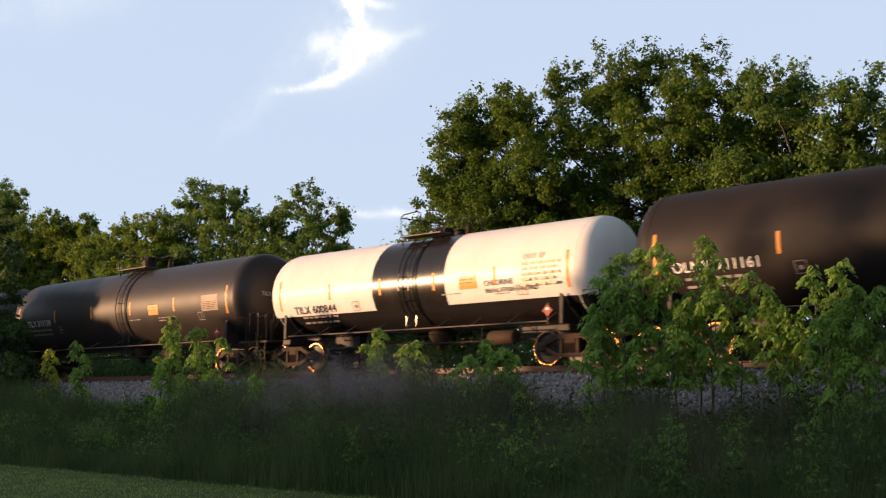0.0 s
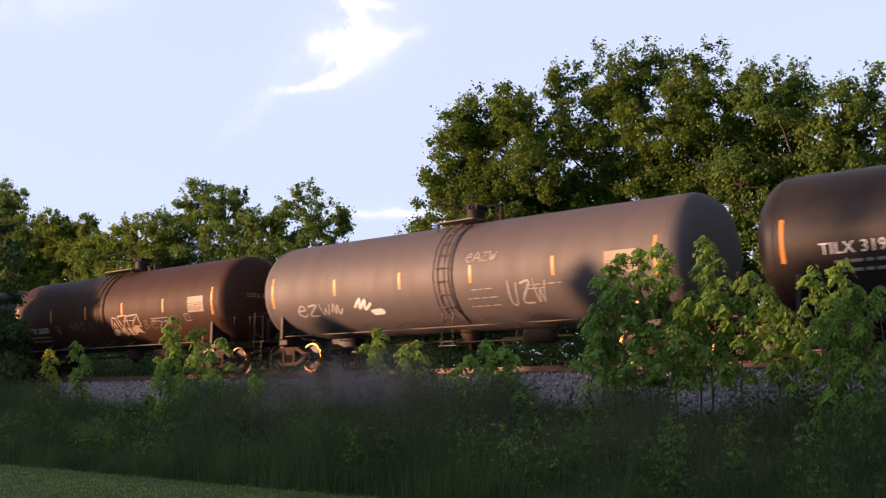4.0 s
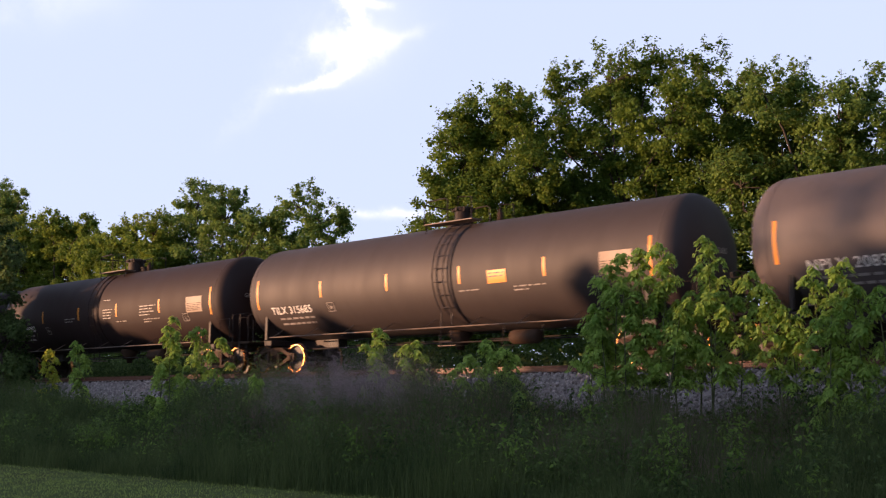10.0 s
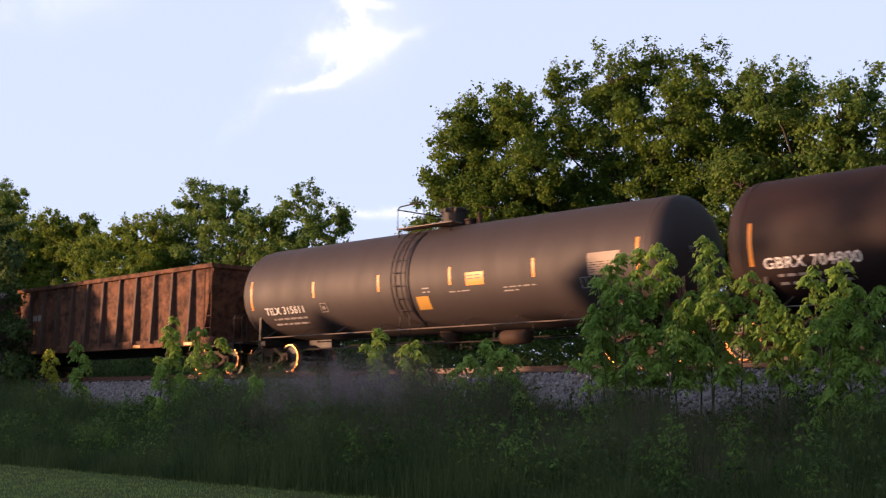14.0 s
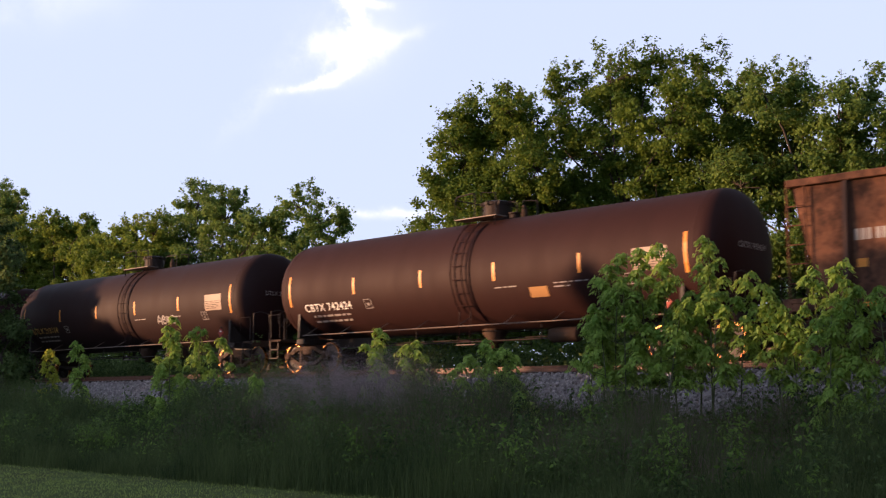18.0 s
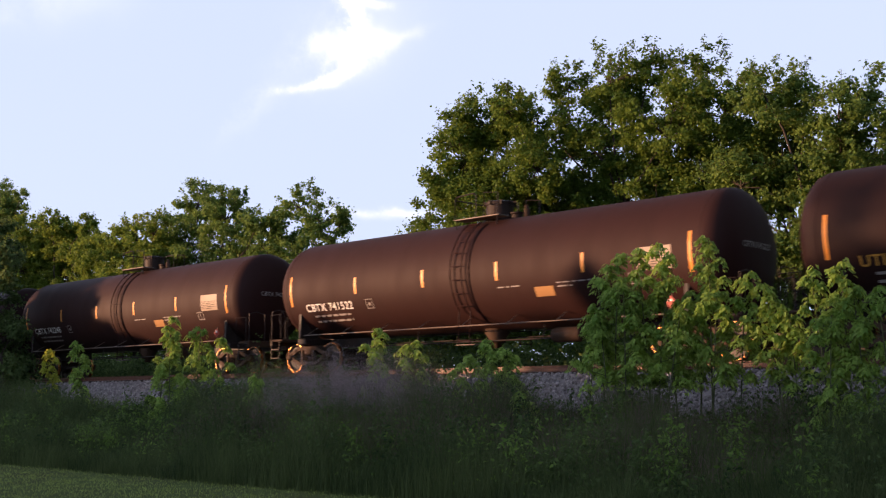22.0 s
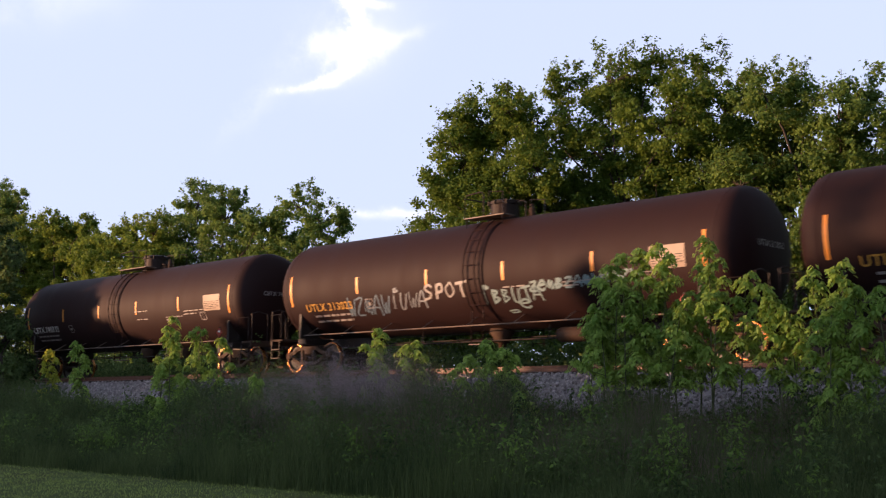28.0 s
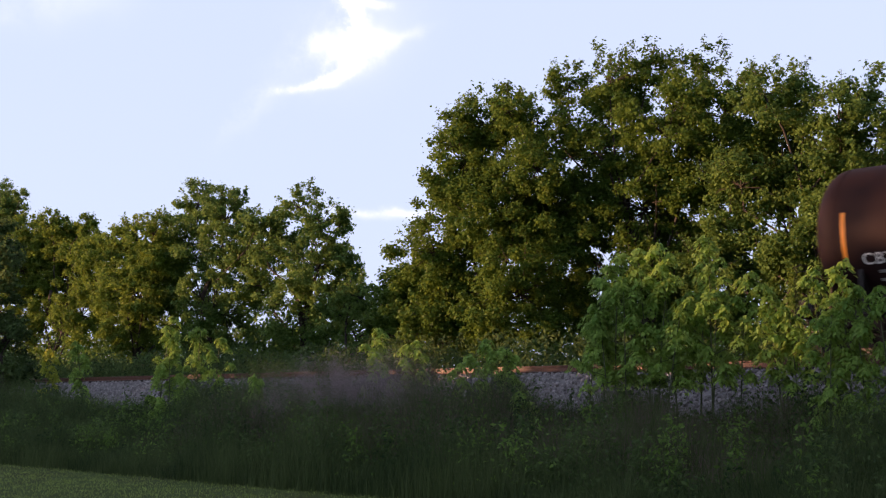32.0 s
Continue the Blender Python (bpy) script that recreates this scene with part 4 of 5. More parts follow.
def stroke_mesh(bm, pts, wide):
    """A sprayed line on the flank: pts are (along, up) in metres, bent round the tank."""
    left, right, r = [], [], SIZE["r"]
    for i, (x, s) in enumerate(pts):
        x0, s0 = pts[max(0, i - 1)]
        x1, s1 = pts[min(len(pts) - 1, i + 1)]
        d = Vector((x1 - x0, s1 - s0)).normalized()
        nx, ns = -d.y * wide / 2, d.x * wide / 2
        for lst, sg in ((left, 1), (right, -1)):
            a = (s + sg * ns) / r
            lst.append(bm.verts.new((x + sg * nx, -r * math.cos(a), r * math.sin(a))))
    for i in range(len(pts) - 1):
        bm.faces.new((left[i], left[i + 1], right[i + 1], right[i]))


GLYPHS = {  # sprayed letter forms in a unit box: strokes of (across, up)
    "S": [((0.95, 0.8), (0.6, 1.0), (0.15, 0.8), (0.4, 0.55), (0.8, 0.35), (0.6, 0.05), (-0.1, -0.05))],
    "P": [((0.2, -0.1), (0.3, 0.95)), ((0.25, 0.9), (0.8, 0.95), (0.85, 0.5), (0.3, 0.4))],
    "O": [((0.5, 1.0), (0.05, 0.6), (0.4, 0.0), (0.95, 0.4), (0.6, 1.0), (0.4, 0.95))],
    "T": [((-0.1, 0.9), (1.15, 1.0)), ((0.5, 0.95), (0.6, 0.4), (0.75, -0.1))],
    "B": [((0.1, 0.9), (0.2, 0.0)), ((0.0, 0.9), (0.7, 0.8), (0.3, 0.5), (0.85, 0.3), (0.1, 0.0))],
    "U": [((0.1, 1.0), (0.2, 0.1), (0.7, 0.0), (0.9, 0.9))],
    "A": [((0.0, 0.0), (0.5, 1.0), (1.2, -0.1)), ((0.1, 0.4), (0.9, 0.35))],
    "z": [((0.0, 0.85), (0.9, 0.9), (0.1, 0.1), (1.1, 0.0))],
    "v": [((0.0, 1.0), (0.35, 0.0), (0.6, 0.6), (0.8, 0.0), (1.1, 0.9))],
    "e": [((0.1, 0.5), (0.9, 0.6), (0.5, 0.95), (0.05, 0.4), (0.6, 0.0), (1.0, 0.2))],
    "w": [((0.0, 0.2), (0.3, 0.9), (0.4, 0.1), (0.7, 0.8), (0.8, 0.0), (1.2, 0.5))],
    "i": [((0.4, 0.9), (0.5, 0.0)), ((0.2, 1.25), (0.9, 1.1), (0.3, 1.05), (0.6, 1.3))],
    "_": [((0.0, -0.25), (0.7, -0.15), (0.9, -0.4), (0.2, -0.45))],
}


def smooth_line(knots, steps=5):
    pts = []
    knots = [Vector(k) for k in knots]
    for i in range(len(knots) - 1):
        p0, p1, p2, p3 = knots[max(0, i - 1)], knots[i], knots[i + 1], knots[min(len(knots) - 1, i + 2)]
        for q in range(steps):
            t = q / steps
            pts.append(tuple(0.5 * (2 * p1 + (p2 - p0) * t + (2 * p0 - 5 * p1 + 4 * p2 - p3) * t * t + (3 * p1 - p0 - 3 * p2 + p3) * t ** 3)))
    return pts + [tuple(knots[-1])]


def sprayed(car, forms, x0, s0, length, height, mat, wide=0.05, slant=0.15, rise=0.0):
    """Sprayed letter forms along the flank; s0 is the height of their feet above the waist along the tank's round."""
    bm = bmesh.new()
    w = length / len(forms)
    for k, c in enumerate(forms):
        for line in GLYPHS.get(c, ()):
            pts = [(x0 + w * (k + 0.05 + 0.8 * a) + slant * b * height, s0 + rise * k * w + b * height) for a, b in smooth_line(line)]
            stroke_mesh(bm, pts, wide * (1.0 + 0.25 * math.sin(k * 2.3)))
    return part("graffiti", bm, mat, car, "sprayed graffiti tag", at=(0, 0, 0))


def block_tag(car, x0, s0, length, height, mat):
    """Angular block letters: an outlined upper half and a solid jagged lower half."""
    bm, r = bmesh.new(), SIZE["r"]

    def at(a, b):
        q = (s0 + b * height) / r
        return (x0 + a * length, -(r + 0.002) * math.cos(q), (r + 0.002) * math.sin(q))
    for shape in (((0.0, 0.1), (0.1, 0.42), (0.2, 0.4), (0.3, 0.12), (0.24, 0.3), (0.12, 0.05)), ((0.3, 0.35), (0.42, 0.5), (0.5, 0.1), (0.4, 0.0), (0.33, 0.2)),
                  ((0.5, 0.45), (0.62, 0.4), (0.66, 0.0), (0.55, 0.08)), ((0.64, 0.42), (0.85, 0.48), (0.98, 0.1), (0.8, 0.2), (0.7, 0.02))):
        bm.faces.new([bm.verts.new(at(a, b)) for a, b in shape])
    for line in (((0.02, 0.2), (0.1, 0.95), (0.22, 0.9), (0.34, 0.3)), ((0.1, 0.45), (0.16, 0.75), (0.2, 0.45)), ((0.28, 0.98), (0.42, 0.4), (0.56, 1.0), (0.3, 0.98)),
                 ((0.56, 0.95), (0.92, 1.0), (0.7, 0.5), (0.98, 0.45)), ((0.56, 0.95), (0.6, 0.4)), ((0.92, 1.0), (0.98, 0.5))):
        pts = [(x0 + (a * (1 - q) + c * q) * length, s0 + (b * (1 - q) + d * q) * height) for (a, b), (c, d) in zip(line, line[1:]) for q in (0, 0.33, 0.66, 1)]
        stroke_mesh(bm, [p for i, p in enumerate(pts) if i == 0 or p != pts[i - 1]], 0.055)
    bmesh.ops.recalc_face_normals(bm, faces=bm.faces)
    return part("graffiti", bm, mat, car, "pale block-letter graffiti", at=(0, 0, 0))


def bent_rail(bm, pts, r=0.018):
    tube(bm, pts, r, 6)


def tank_car(centre, h, paint, label, marks="", mark_mat="white", panel="white", yellow_label=0.0, dome="round", band=None, fancy=(), number=None, lad=0.0, dx=0.0, dr=0.27, mark=(0.66, -24.5), size=(1.58, 2.62)):
    """A tank car. h: from its middle to the end strips; the tank's straight part ends a little past them."""
    car = tagged(new("tank_car"), label, "tank car", group="cars of the train")
    R, Z = SIZE["r"], SIZE["z"] = size
    half = h + 0.22
    # tank with elliptical heads
    head = [(half + 0.44 * R * math.sin(radians(t)) ** 0.8, R * math.cos(radians(t)) ** 0.8) for t in (0, 4, 9, 16, 24, 33, 43, 54, 65, 75, 83, 88)]
    prof = [(-a, r) for a, r in reversed(head)]
    tone = [0] * (len(head) - 1)
    if band:
        edges = [-half, band[0] - 0.001, band[0], band[1], band[1] + 0.001, half]
        prof = prof[:-1] + [(e, R) for e in edges] + head[1:]
        tone = tone + [0, 0, 1, 0, 0] + [0] * (len(head) - 1)
    else:
        seams = [-half, -half + 0.02] + [half * k / 3 for k in (-2, -1, 0, 1, 2)] + [half - 0.02, half]
        prof = prof[:-1] + [(e, R) for e in seams] + head[1:]
        tone = [0] * (len(prof) - 1)
    bm = bmesh.new()
    lathe(bm, prof, 56, "x", tone)
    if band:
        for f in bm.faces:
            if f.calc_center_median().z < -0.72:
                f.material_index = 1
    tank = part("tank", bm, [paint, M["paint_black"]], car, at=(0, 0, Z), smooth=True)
    # weld rings
    for sx in (-1, 1):
        bm = bmesh.new()
        lathe(bm, [(sx * half - 0.02, R + 0.001), (sx * half - 0.012, R + 0.006), (sx * half + 0.012, R + 0.006), (sx * half + 0.02, R - 0.002)], 56)
        part("seam_ring", bm, paint, tank, smooth=True)
    # centre sill, bolsters, end platforms
    tc = h - 0.25
    end = COUPLED[number] if number is not None else h + 1.35
    for sx in (-1, 1):
        bm = bmesh.new()
        box(bm, min(sx * (tc - 2.3), sx * (end - 0.1)), max(sx * (tc - 2.3), sx * (end - 0.1)), -0.19, 0.19, 0.78, 1.12, 0.015)
        part("stub_sill", bm, M["black_frame"], car)
    for sx in (-1, 1):
        bm = bmesh.new()
        box(bm, sx * tc - 0.2, sx * tc + 0.2, -1.3, 1.3, 0.86, 1.04, 0.02)
        for sy in (-1, 1):
            vs = []
            for dx in (-0.05, 0.05):
                row = [(0.5, 1.05), (1.38, 1.05), (1.36, 1.55 + 0.28), (1.0, 1.42)]
                vs.append([bm.verts.new((sx * tc + dx, sy * y, z)) for y, z in row])
            for k in range(4):
                j = (k + 1) % 4
                bm.faces.new((vs[0][k], vs[0][j], vs[1][j], vs[1][k]))
            bm.faces.new(vs[0])
            bm.faces.new(vs[1][::-1])
        bmesh.ops.recalc_face_normals(bm, faces=bm.faces)
        part("saddle_bolster", bm, M["black_frame"], car)
        # end platform, steps and rails
        e = end - 0.28
        bm = bmesh.new()
        box(bm, min(sx * (e - 0.55), sx * e), max(sx * (e - 0.55), sx * e), -1.42, 1.42, 0.98, 1.05, 0.01)
        box(bm, sx * e - 0.03, sx * e + 0.03, -1.45, 1.45, 0.86, 1.07, 0.01)
        part("end_platform", bm, M["steel_rust"], car)
        for sy in (-1, 1):
            bm = bmesh.new()
            xo = sx * (e - 0.28)
            for dx in (-0.2, 0.2):
                box(bm, xo + dx - 0.012, xo + dx + 0.012, sy * 1.46 - 0.02, sy * 1.46 + 0.02, 0.42, 1.0)
            for z in (0.44, 0.72):
                box(bm, xo - 0.2, xo + 0.2, sy * 1.46 - 0.03, sy * 1.46 + 0.03, z - 0.012, z + 0.012)
            part("step", bm, M["black_frame"], car)
            bm = bmesh.new()
            bent_rail(bm, [(sx * e, sy * 1.4, 1.05), (sx * e, sy * 1.4, 1.98), (sx * e, sy * 1.1, 2.05), (sx * e, sy * 0.75, 1.98), (sx * e, sy * 0.75, 1.05)])
            part("end_handrail", bm, M["black_frame"], car)
            bm = bmesh.new()
            bent_rail(bm, [(sx * (e - 0.05), sy * 1.5, 1.0), (sx * (e - 0.05), sy * 1.5, 1.85), (sx * (e - 0.6), sy * 1.5, 1.85), (sx * (e - 0.6), sy * 1.5, 1.1)], 0.016)
            part("grab_iron", bm, M["black_frame"], car)
        bm = bmesh.new()
        box(bm, min(sx * (end - 0.3), sx * (end - 0.08)), max(sx * (end - 0.3), sx * (end - 0.08)), -0.09, 0.09, 0.80, 0.98, 0.02)
        box(bm, min(sx * (end - 0.14), sx * (end + 0.10)), max(sx * (end - 0.14), sx * (end + 0.10)), -0.14, 0.10, 0.76, 1.02, 0.04)
        part("coupler", bm, M["steel_rust"], car)
        bm = bmesh.new()
        tube(bm, [(sx * (end - 0.2), 0.35, 0.85), (sx * (end - 0.08), 0.30, 0.55), (sx * (end - 0.0), 0.2, 0.45)], 0.025, 6)
        part("air_hose", bm, M["black_text"], car)
        add_truck(car, sx * tc)
    # brake wheel on the rear platform
    bm = bmesh.new()
    pts = [(-(end - 0.42), -0.95 + 0.27 * math.cos(k * math.pi / 10), 1.75 + 0.27 * math.sin(k * math.pi / 10)) for k in range(21)]
    tube(bm, pts, 0.016, 5)
    for k in range(3):
        tube(bm, [(-(end - 0.42), -0.95, 1.75), (-(end - 0.42), -0.95 + 0.27 * math.cos(k * 2.1), 1.75 + 0.27 * math.sin(k * 2.1))], 0.012, 4)
    tube(bm, [(-(end - 0.42), -0.95, 1.05), (-(end - 0.42), -0.95, 1.75)], 0.03, 6)
    part("brake_wheel", bm, M["black_frame"], car)
    # running rail along the flank, with brackets
    bm = bmesh.new()
    for sy in (-1, 1):
        tube(bm, [(-h + 0.6, sy * 1.48, 1.12), (h - 0.6, sy * 1.48, 1.12)], 0.02, 6)
        for k in range(9):
            x = (-h + 0.7) + (2 * h - 1.4) * k / 8
            tube(bm, [(x, sy * 1.48, 1.12), (x, sy * 1.0, 1.38)], 0.014, 5)
    part("side_handrail", bm, M["walkway"], car)
    # brake gear under the tank
    bm = bmesh.new()
    tube(bm, [(-tc + 1.4, -0.55, 0.74), (tc - 1.4, -0.55, 0.74)], 0.022, 6)
    tube(bm, [(-tc + 1.4, 0.25, 0.85), (tc - 1.4, 0.25, 0.85)], 0.02, 6)
    for x in (-2.6, 2.2, 3.6):
        tube(bm, [(x, -0.55, 0.74), (x, -0.5, 1.15)], 0.02, 5)
    part("brake_pipe", bm, M["black_frame"], car)
    bm = bmesh.new()
    lathe(bm, [(1.5, 0.02), (1.52, 0.17), (1.58, 0.2), (2.4, 0.2), (2.46, 0.17), (2.48, 0.02)], 18)
    part("brake_cylinder", bm, M["steel_rust"], car, at=(1.2, -0.75, 0.80), smooth=True)
    bm = bmesh.new()
    lathe(bm, [(1.10, 0.34), (0.98, 0.36), (0.82, 0.25), (0.70, 0.24), (0.68, 0.12), (0.55, 0.11)], 18, "z")
    part("outlet_valve", bm, M["steel_rust"], car, at=(0.2, -0.15, 0), smooth=True)
    bm = bmesh.new()
    box(bm, lad - 0.35, lad + 0.35, -1.30, -1.02, 0.60, 0.63, 0.008)
    part("ladder_step", bm, M["walkway"], car)
    # fittings on top
    top = Z + R
    lo, hi = min(lad - 0.75, dx - 0.75), max(lad + 0.65, dx + 0.75)
    for sy in (-1, 1):
        bm = bmesh.new()
        box(bm, lo, hi, sy * 0.70 - 0.24, sy * 0.70 + 0.24, top - 0.005, top + 0.03, 0.006)
        part("walkway", bm, M["walkway"], car, "worn grating platform")
        for x in (lo + 0.08, hi - 0.08):
            bm = bmesh.new()
            tube(bm, [(x, sy * 0.90, top), (x, sy * 0.90, top - 0.26)], 0.02, 5)
            part("walkway_leg", bm, M["dome"], car)
    bm = bmesh.new()
    tall = 0.30 if dome == "twin" else 0.58
    lathe(bm, [(-0.05, dr), (tall - 0.14, dr), (tall - 0.13, dr + 0.025), (tall - 0.05, dr + 0.025), (tall - 0.01, dr * 0.8), (tall, 0.02)], 24, "z")
    for k in range(8):
        a = k * math.pi / 4
        box(bm, (dr + 0.05) * math.cos(a) - 0.02, (dr + 0.05) * math.cos(a) + 0.02, (dr + 0.05) * math.sin(a) - 0.02, (dr + 0.05) * math.sin(a) + 0.02, tall - 0.16, tall - 0.03)
    part("manway_dome", bm, M["dome"] if dome != "dark" else M["black_frame"], car, at=(dx, 0, top), smooth=False)
    bm = bmesh.new()
    lathe(bm, [(-0.06, dr + 0.09), (0.05, dr + 0.09), (0.06, dr + 0.02)], 24, "z")
    part("manway_flange", bm, M["dome"], car, at=(dx, 0, top))
    bm = bmesh.new()
    lathe(bm, [(-0.03, 0.17), (0.14, 0.17), (0.16, 0.2), (0.2, 0.2), (0.22, 0.02)], 16, "z")
    part("valve_bonnet", bm, M["dome"], car, at=(dx - 0.55 if lad > dx else dx + 0.55, 0.1, top), smooth=False)
    bm = bmesh.new()
    lathe(bm, [(-0.05, 0.09), (0.24, 0.09), (0.26, 0.06), (0.36, 0.05), (0.37, 0.01)], 12, "z")
    part("relief_valve", bm, M["steel_rust"], car, at=(hi + 0.25, 0.0, top))
    for sy in (-1, 1):
        bm = bmesh.new()
        m = 0.5 * (lo + hi)
        bent_rail(bm, [(lo + 0.03, sy * 0.92, top), (lo + 0.03, sy * 0.92, top + 0.60), (lo + 0.12, sy * 0.92, top + 0.68), (m - 0.12, sy * 0.92, top + 0.72), (m, sy * 0.92, top + 0.66), (m, sy * 0.92, top)], 0.02)
        part("top_railing", bm, M["black_frame"], car)
        bm = bmesh.new()
        bent_rail(bm, [(hi - 0.55, sy * 0.92, top), (hi - 0.55, sy * 0.92, top + 0.70), (hi - 0.03, sy * 0.92, top + 0.64), (hi - 0.03, sy * 0.92, top)], 0.02)
        part("top_railing", bm, M["black_frame"], car)
    bm = bmesh.new()
    bent_rail(bm, [(lo + 0.03, -0.92, top + 0.6), (lo + 0.03, 0.92, top + 0.6)], 0.02)
    part("top_railing", bm, M["black_frame"], car)
    # ladders bent to the tank on both flanks
    for sy in (-1, 1):
        for x in (lad - 0.21, lad + 0.21):
            bm = bmesh.new()
            pts = [(x, sy * (R + 0.10) * math.cos(radians(a)), Z + (R + 0.10) * math.sin(radians(a))) for a in range(-40, 61, 10)]
            pts = [(x, sy * (R + 0.10) * math.cos(radians(-40)) * 1.03, 0.62)] + pts
            tube(bm, pts, 0.022, 6)
            part("ladder_rail", bm, M["paint_black"] if band else paint, car)
        for k in range(10):
            if k < 2:
                y, z = (R + 0.10) * math.cos(radians(-40)) * 1.03, 0.72 + 0.38 * k
            else:
                a = radians(-34 + (k - 2) * 13)
                y, z = (R + 0.10) * math.cos(a), Z + (R + 0.10) * math.sin(a)
            bm = bmesh.new()
            tube(bm, [(lad - 0.21, sy * y, z), (lad + 0.21, sy * y, z)], 0.013, 5)
            part("rung", bm, M["paint_black"] if band else paint, car)
        bm = bmesh.new()
        pts = [(lad + 0.42, sy * (R + 0.01) * math.cos(radians(a)), Z + (R + 0.01) * math.sin(radians(a))) for a in range(-60, 61, 8)]
        tube(bm, pts, 0.028, 4)
        part("saddle_band", bm, M["paint_black"] if band else paint, car)
    # reflective strips
    for f in (-1, -0.58, -0.19, 0.19, 0.58, 1):
        tall = 0.98 if abs(f) == 1 else 0.5
        part("reflective_strip", curved_patch(0.092, tall), M["strip"], car, at=on_tank(f * h, -3.2, 0.006))
        part("reflective_strip", curved_patch(0.092, tall), M["strip"], car, at=Matrix.Rotation(math.pi, 4, "Z") @ on_tank(f * h, -3.2, 0.006))
    # writing on the near flank
    if marks:
        lettering(marks, 0.355, M[mark_mat], car, on_tank(-h + mark[0], mark[1], 0.012), "stencilled reporting marks")
        bars(car, -h + mark[0] + 0.29, mark[1] - 11.5, [1.75, 1.7], 0.07, 0.2, M["grey_text"])
        bm = bmesh.new()
        for a, b, c, d in ((0, 0.3, 0, 0.02), (0, 0.3, 0.3, 0.32), (0, 0.02, 0, 0.32), (0.28, 0.3, 0, 0.32), (0.1, 0.2, 0.1, 0.2)):
            vs = [bm.verts.new(p) for p in ((a, c, 0), (b, c, 0), (b, d, 0), (a, d, 0))]
            bm.faces.new(vs)
        part("stencil_box", bm, M["grey_text"], car, at=on_tank(-h + 3.5, -30, 0.012))
        head_face = Matrix(((0, 0, 1, half + 0.44 * R + 0.012), (1, 0, 0, -0.75), (0, 1, 0, Z + 0.1), (0, 0, 0, 1)))
        lettering(marks, 0.2, M["grey_text"] if mark_mat != "black_text" else M["black_text"], car, head_face, "small stencilled marks on the tank head")
        bm = bmesh.new()
        for a, b, c, d in ((0, 0.34, 0, 0.02), (0, 0.34, 0.28, 0.3), (0, 0.02, 0, 0.3), (0.32, 0.34, 0, 0.3), (0.16, 0.18, 0, 0.3)):
            bm.faces.new([bm.verts.new(q) for q in ((a, c, 0.001 * a), (b, c, 0.001 * a), (b, d, 0.001 * a), (a, d, 0.001 * a))])
        part("stencil_box", bm, M["grey_text"], car, at=on_tank(h - 1.75, -27, 0.012))
    if panel:
        p = part("data_panel", curved_patch(0.98, 0.56), M["panel"], car, "white consolidated data panel", at=on_tank(h - 1.0, -5.5, 0.007))
        bars(car, h - 1.44, -4.5, [0.88, 0.86, 0.8, 0.88, 0.7], 0.018, 0.06, M["dome"])
    if yellow_label:
        part("warning_label", curved_patch(0.66, 0.36), M["strip"], car, "yellow warning label", at=on_tank(yellow_label, -8, 0.007))
        bars(car, yellow_label - 0.28, -5, [0.55, 0.5], 0.03, 0.09, M["black_text"])
    bars(car, 1.4, -20, [0.75], 0.035, 0.1, M["grey_text"])
    bars(car, 3.4, -20, [1.1, 0.5], 0.035, 0.1, M["grey_text"])
    # placard on its bracket
    bm = bmesh.new()
    vs = [bm.verts.new((x, -1.47, 1.4 + z)) for x, z in ((0, -0.16), (0.16, 0), (0, 0.16), (-0.16, 0))]
    bm.faces.new(vs)
    bk = [bm.verts.new((x, -1.455, 1.4 + z)) for x, z in ((0, -0.16), (0.16, 0), (0, 0.16), (-0.16, 0))]
    bm.faces.new(bk[::-1])
    for k in range(4):
        bm.faces.new((vs[k], vs[(k + 1) % 4], bk[(k + 1) % 4], bk[k]))
    pl = part("placard", bm, M["placard"], car, "diamond hazard placard", at=(h - 0.62, 0, 0))
    bm = bmesh.new()
    vs = [bm.verts.new((x, -1.476, 1.4 + z)) for x, z in ((-0.06, 0.01), (0.06, 0.01), (0.03, 0.07), (-0.03, 0.07))]
    bm.faces.new(vs)
    part("placard_print", bm, M["white"], pl)
    bm = bmesh.new()
    box(bm, -0.02, 0.02, -1.45, -1.42, 1.05, 1.6)
    part("placard_bracket", bm, M["black_frame"], car, at=(h - 0.62, 0, 0))
    for kind, *a in fancy:
        if kind in ("spray", "block"):
            o = (sprayed if kind == "spray" else block_tag)(car, *a)
            o.location = (0, -0.012, Z)
        elif kind == "text":
            lettering(a[0], a[1], M[a[2]], car, on_tank(a[3], a[4], 0.012))
        elif kind == "patch":
            part("sticker", curved_patch(a[0], a[1]), M[a[2]], car, "plain coloured sticker", at=on_tank(a[3], a[4], 0.007))
        elif kind == "prints":
            bars(car, a[0], a[1], a[2], 0.07, 0.14, M["faint_print"])
        elif kind == "bars":
            bars(car, a[0], a[1], a[2], 0.035, 0.11, M["grey_text"])
    return car


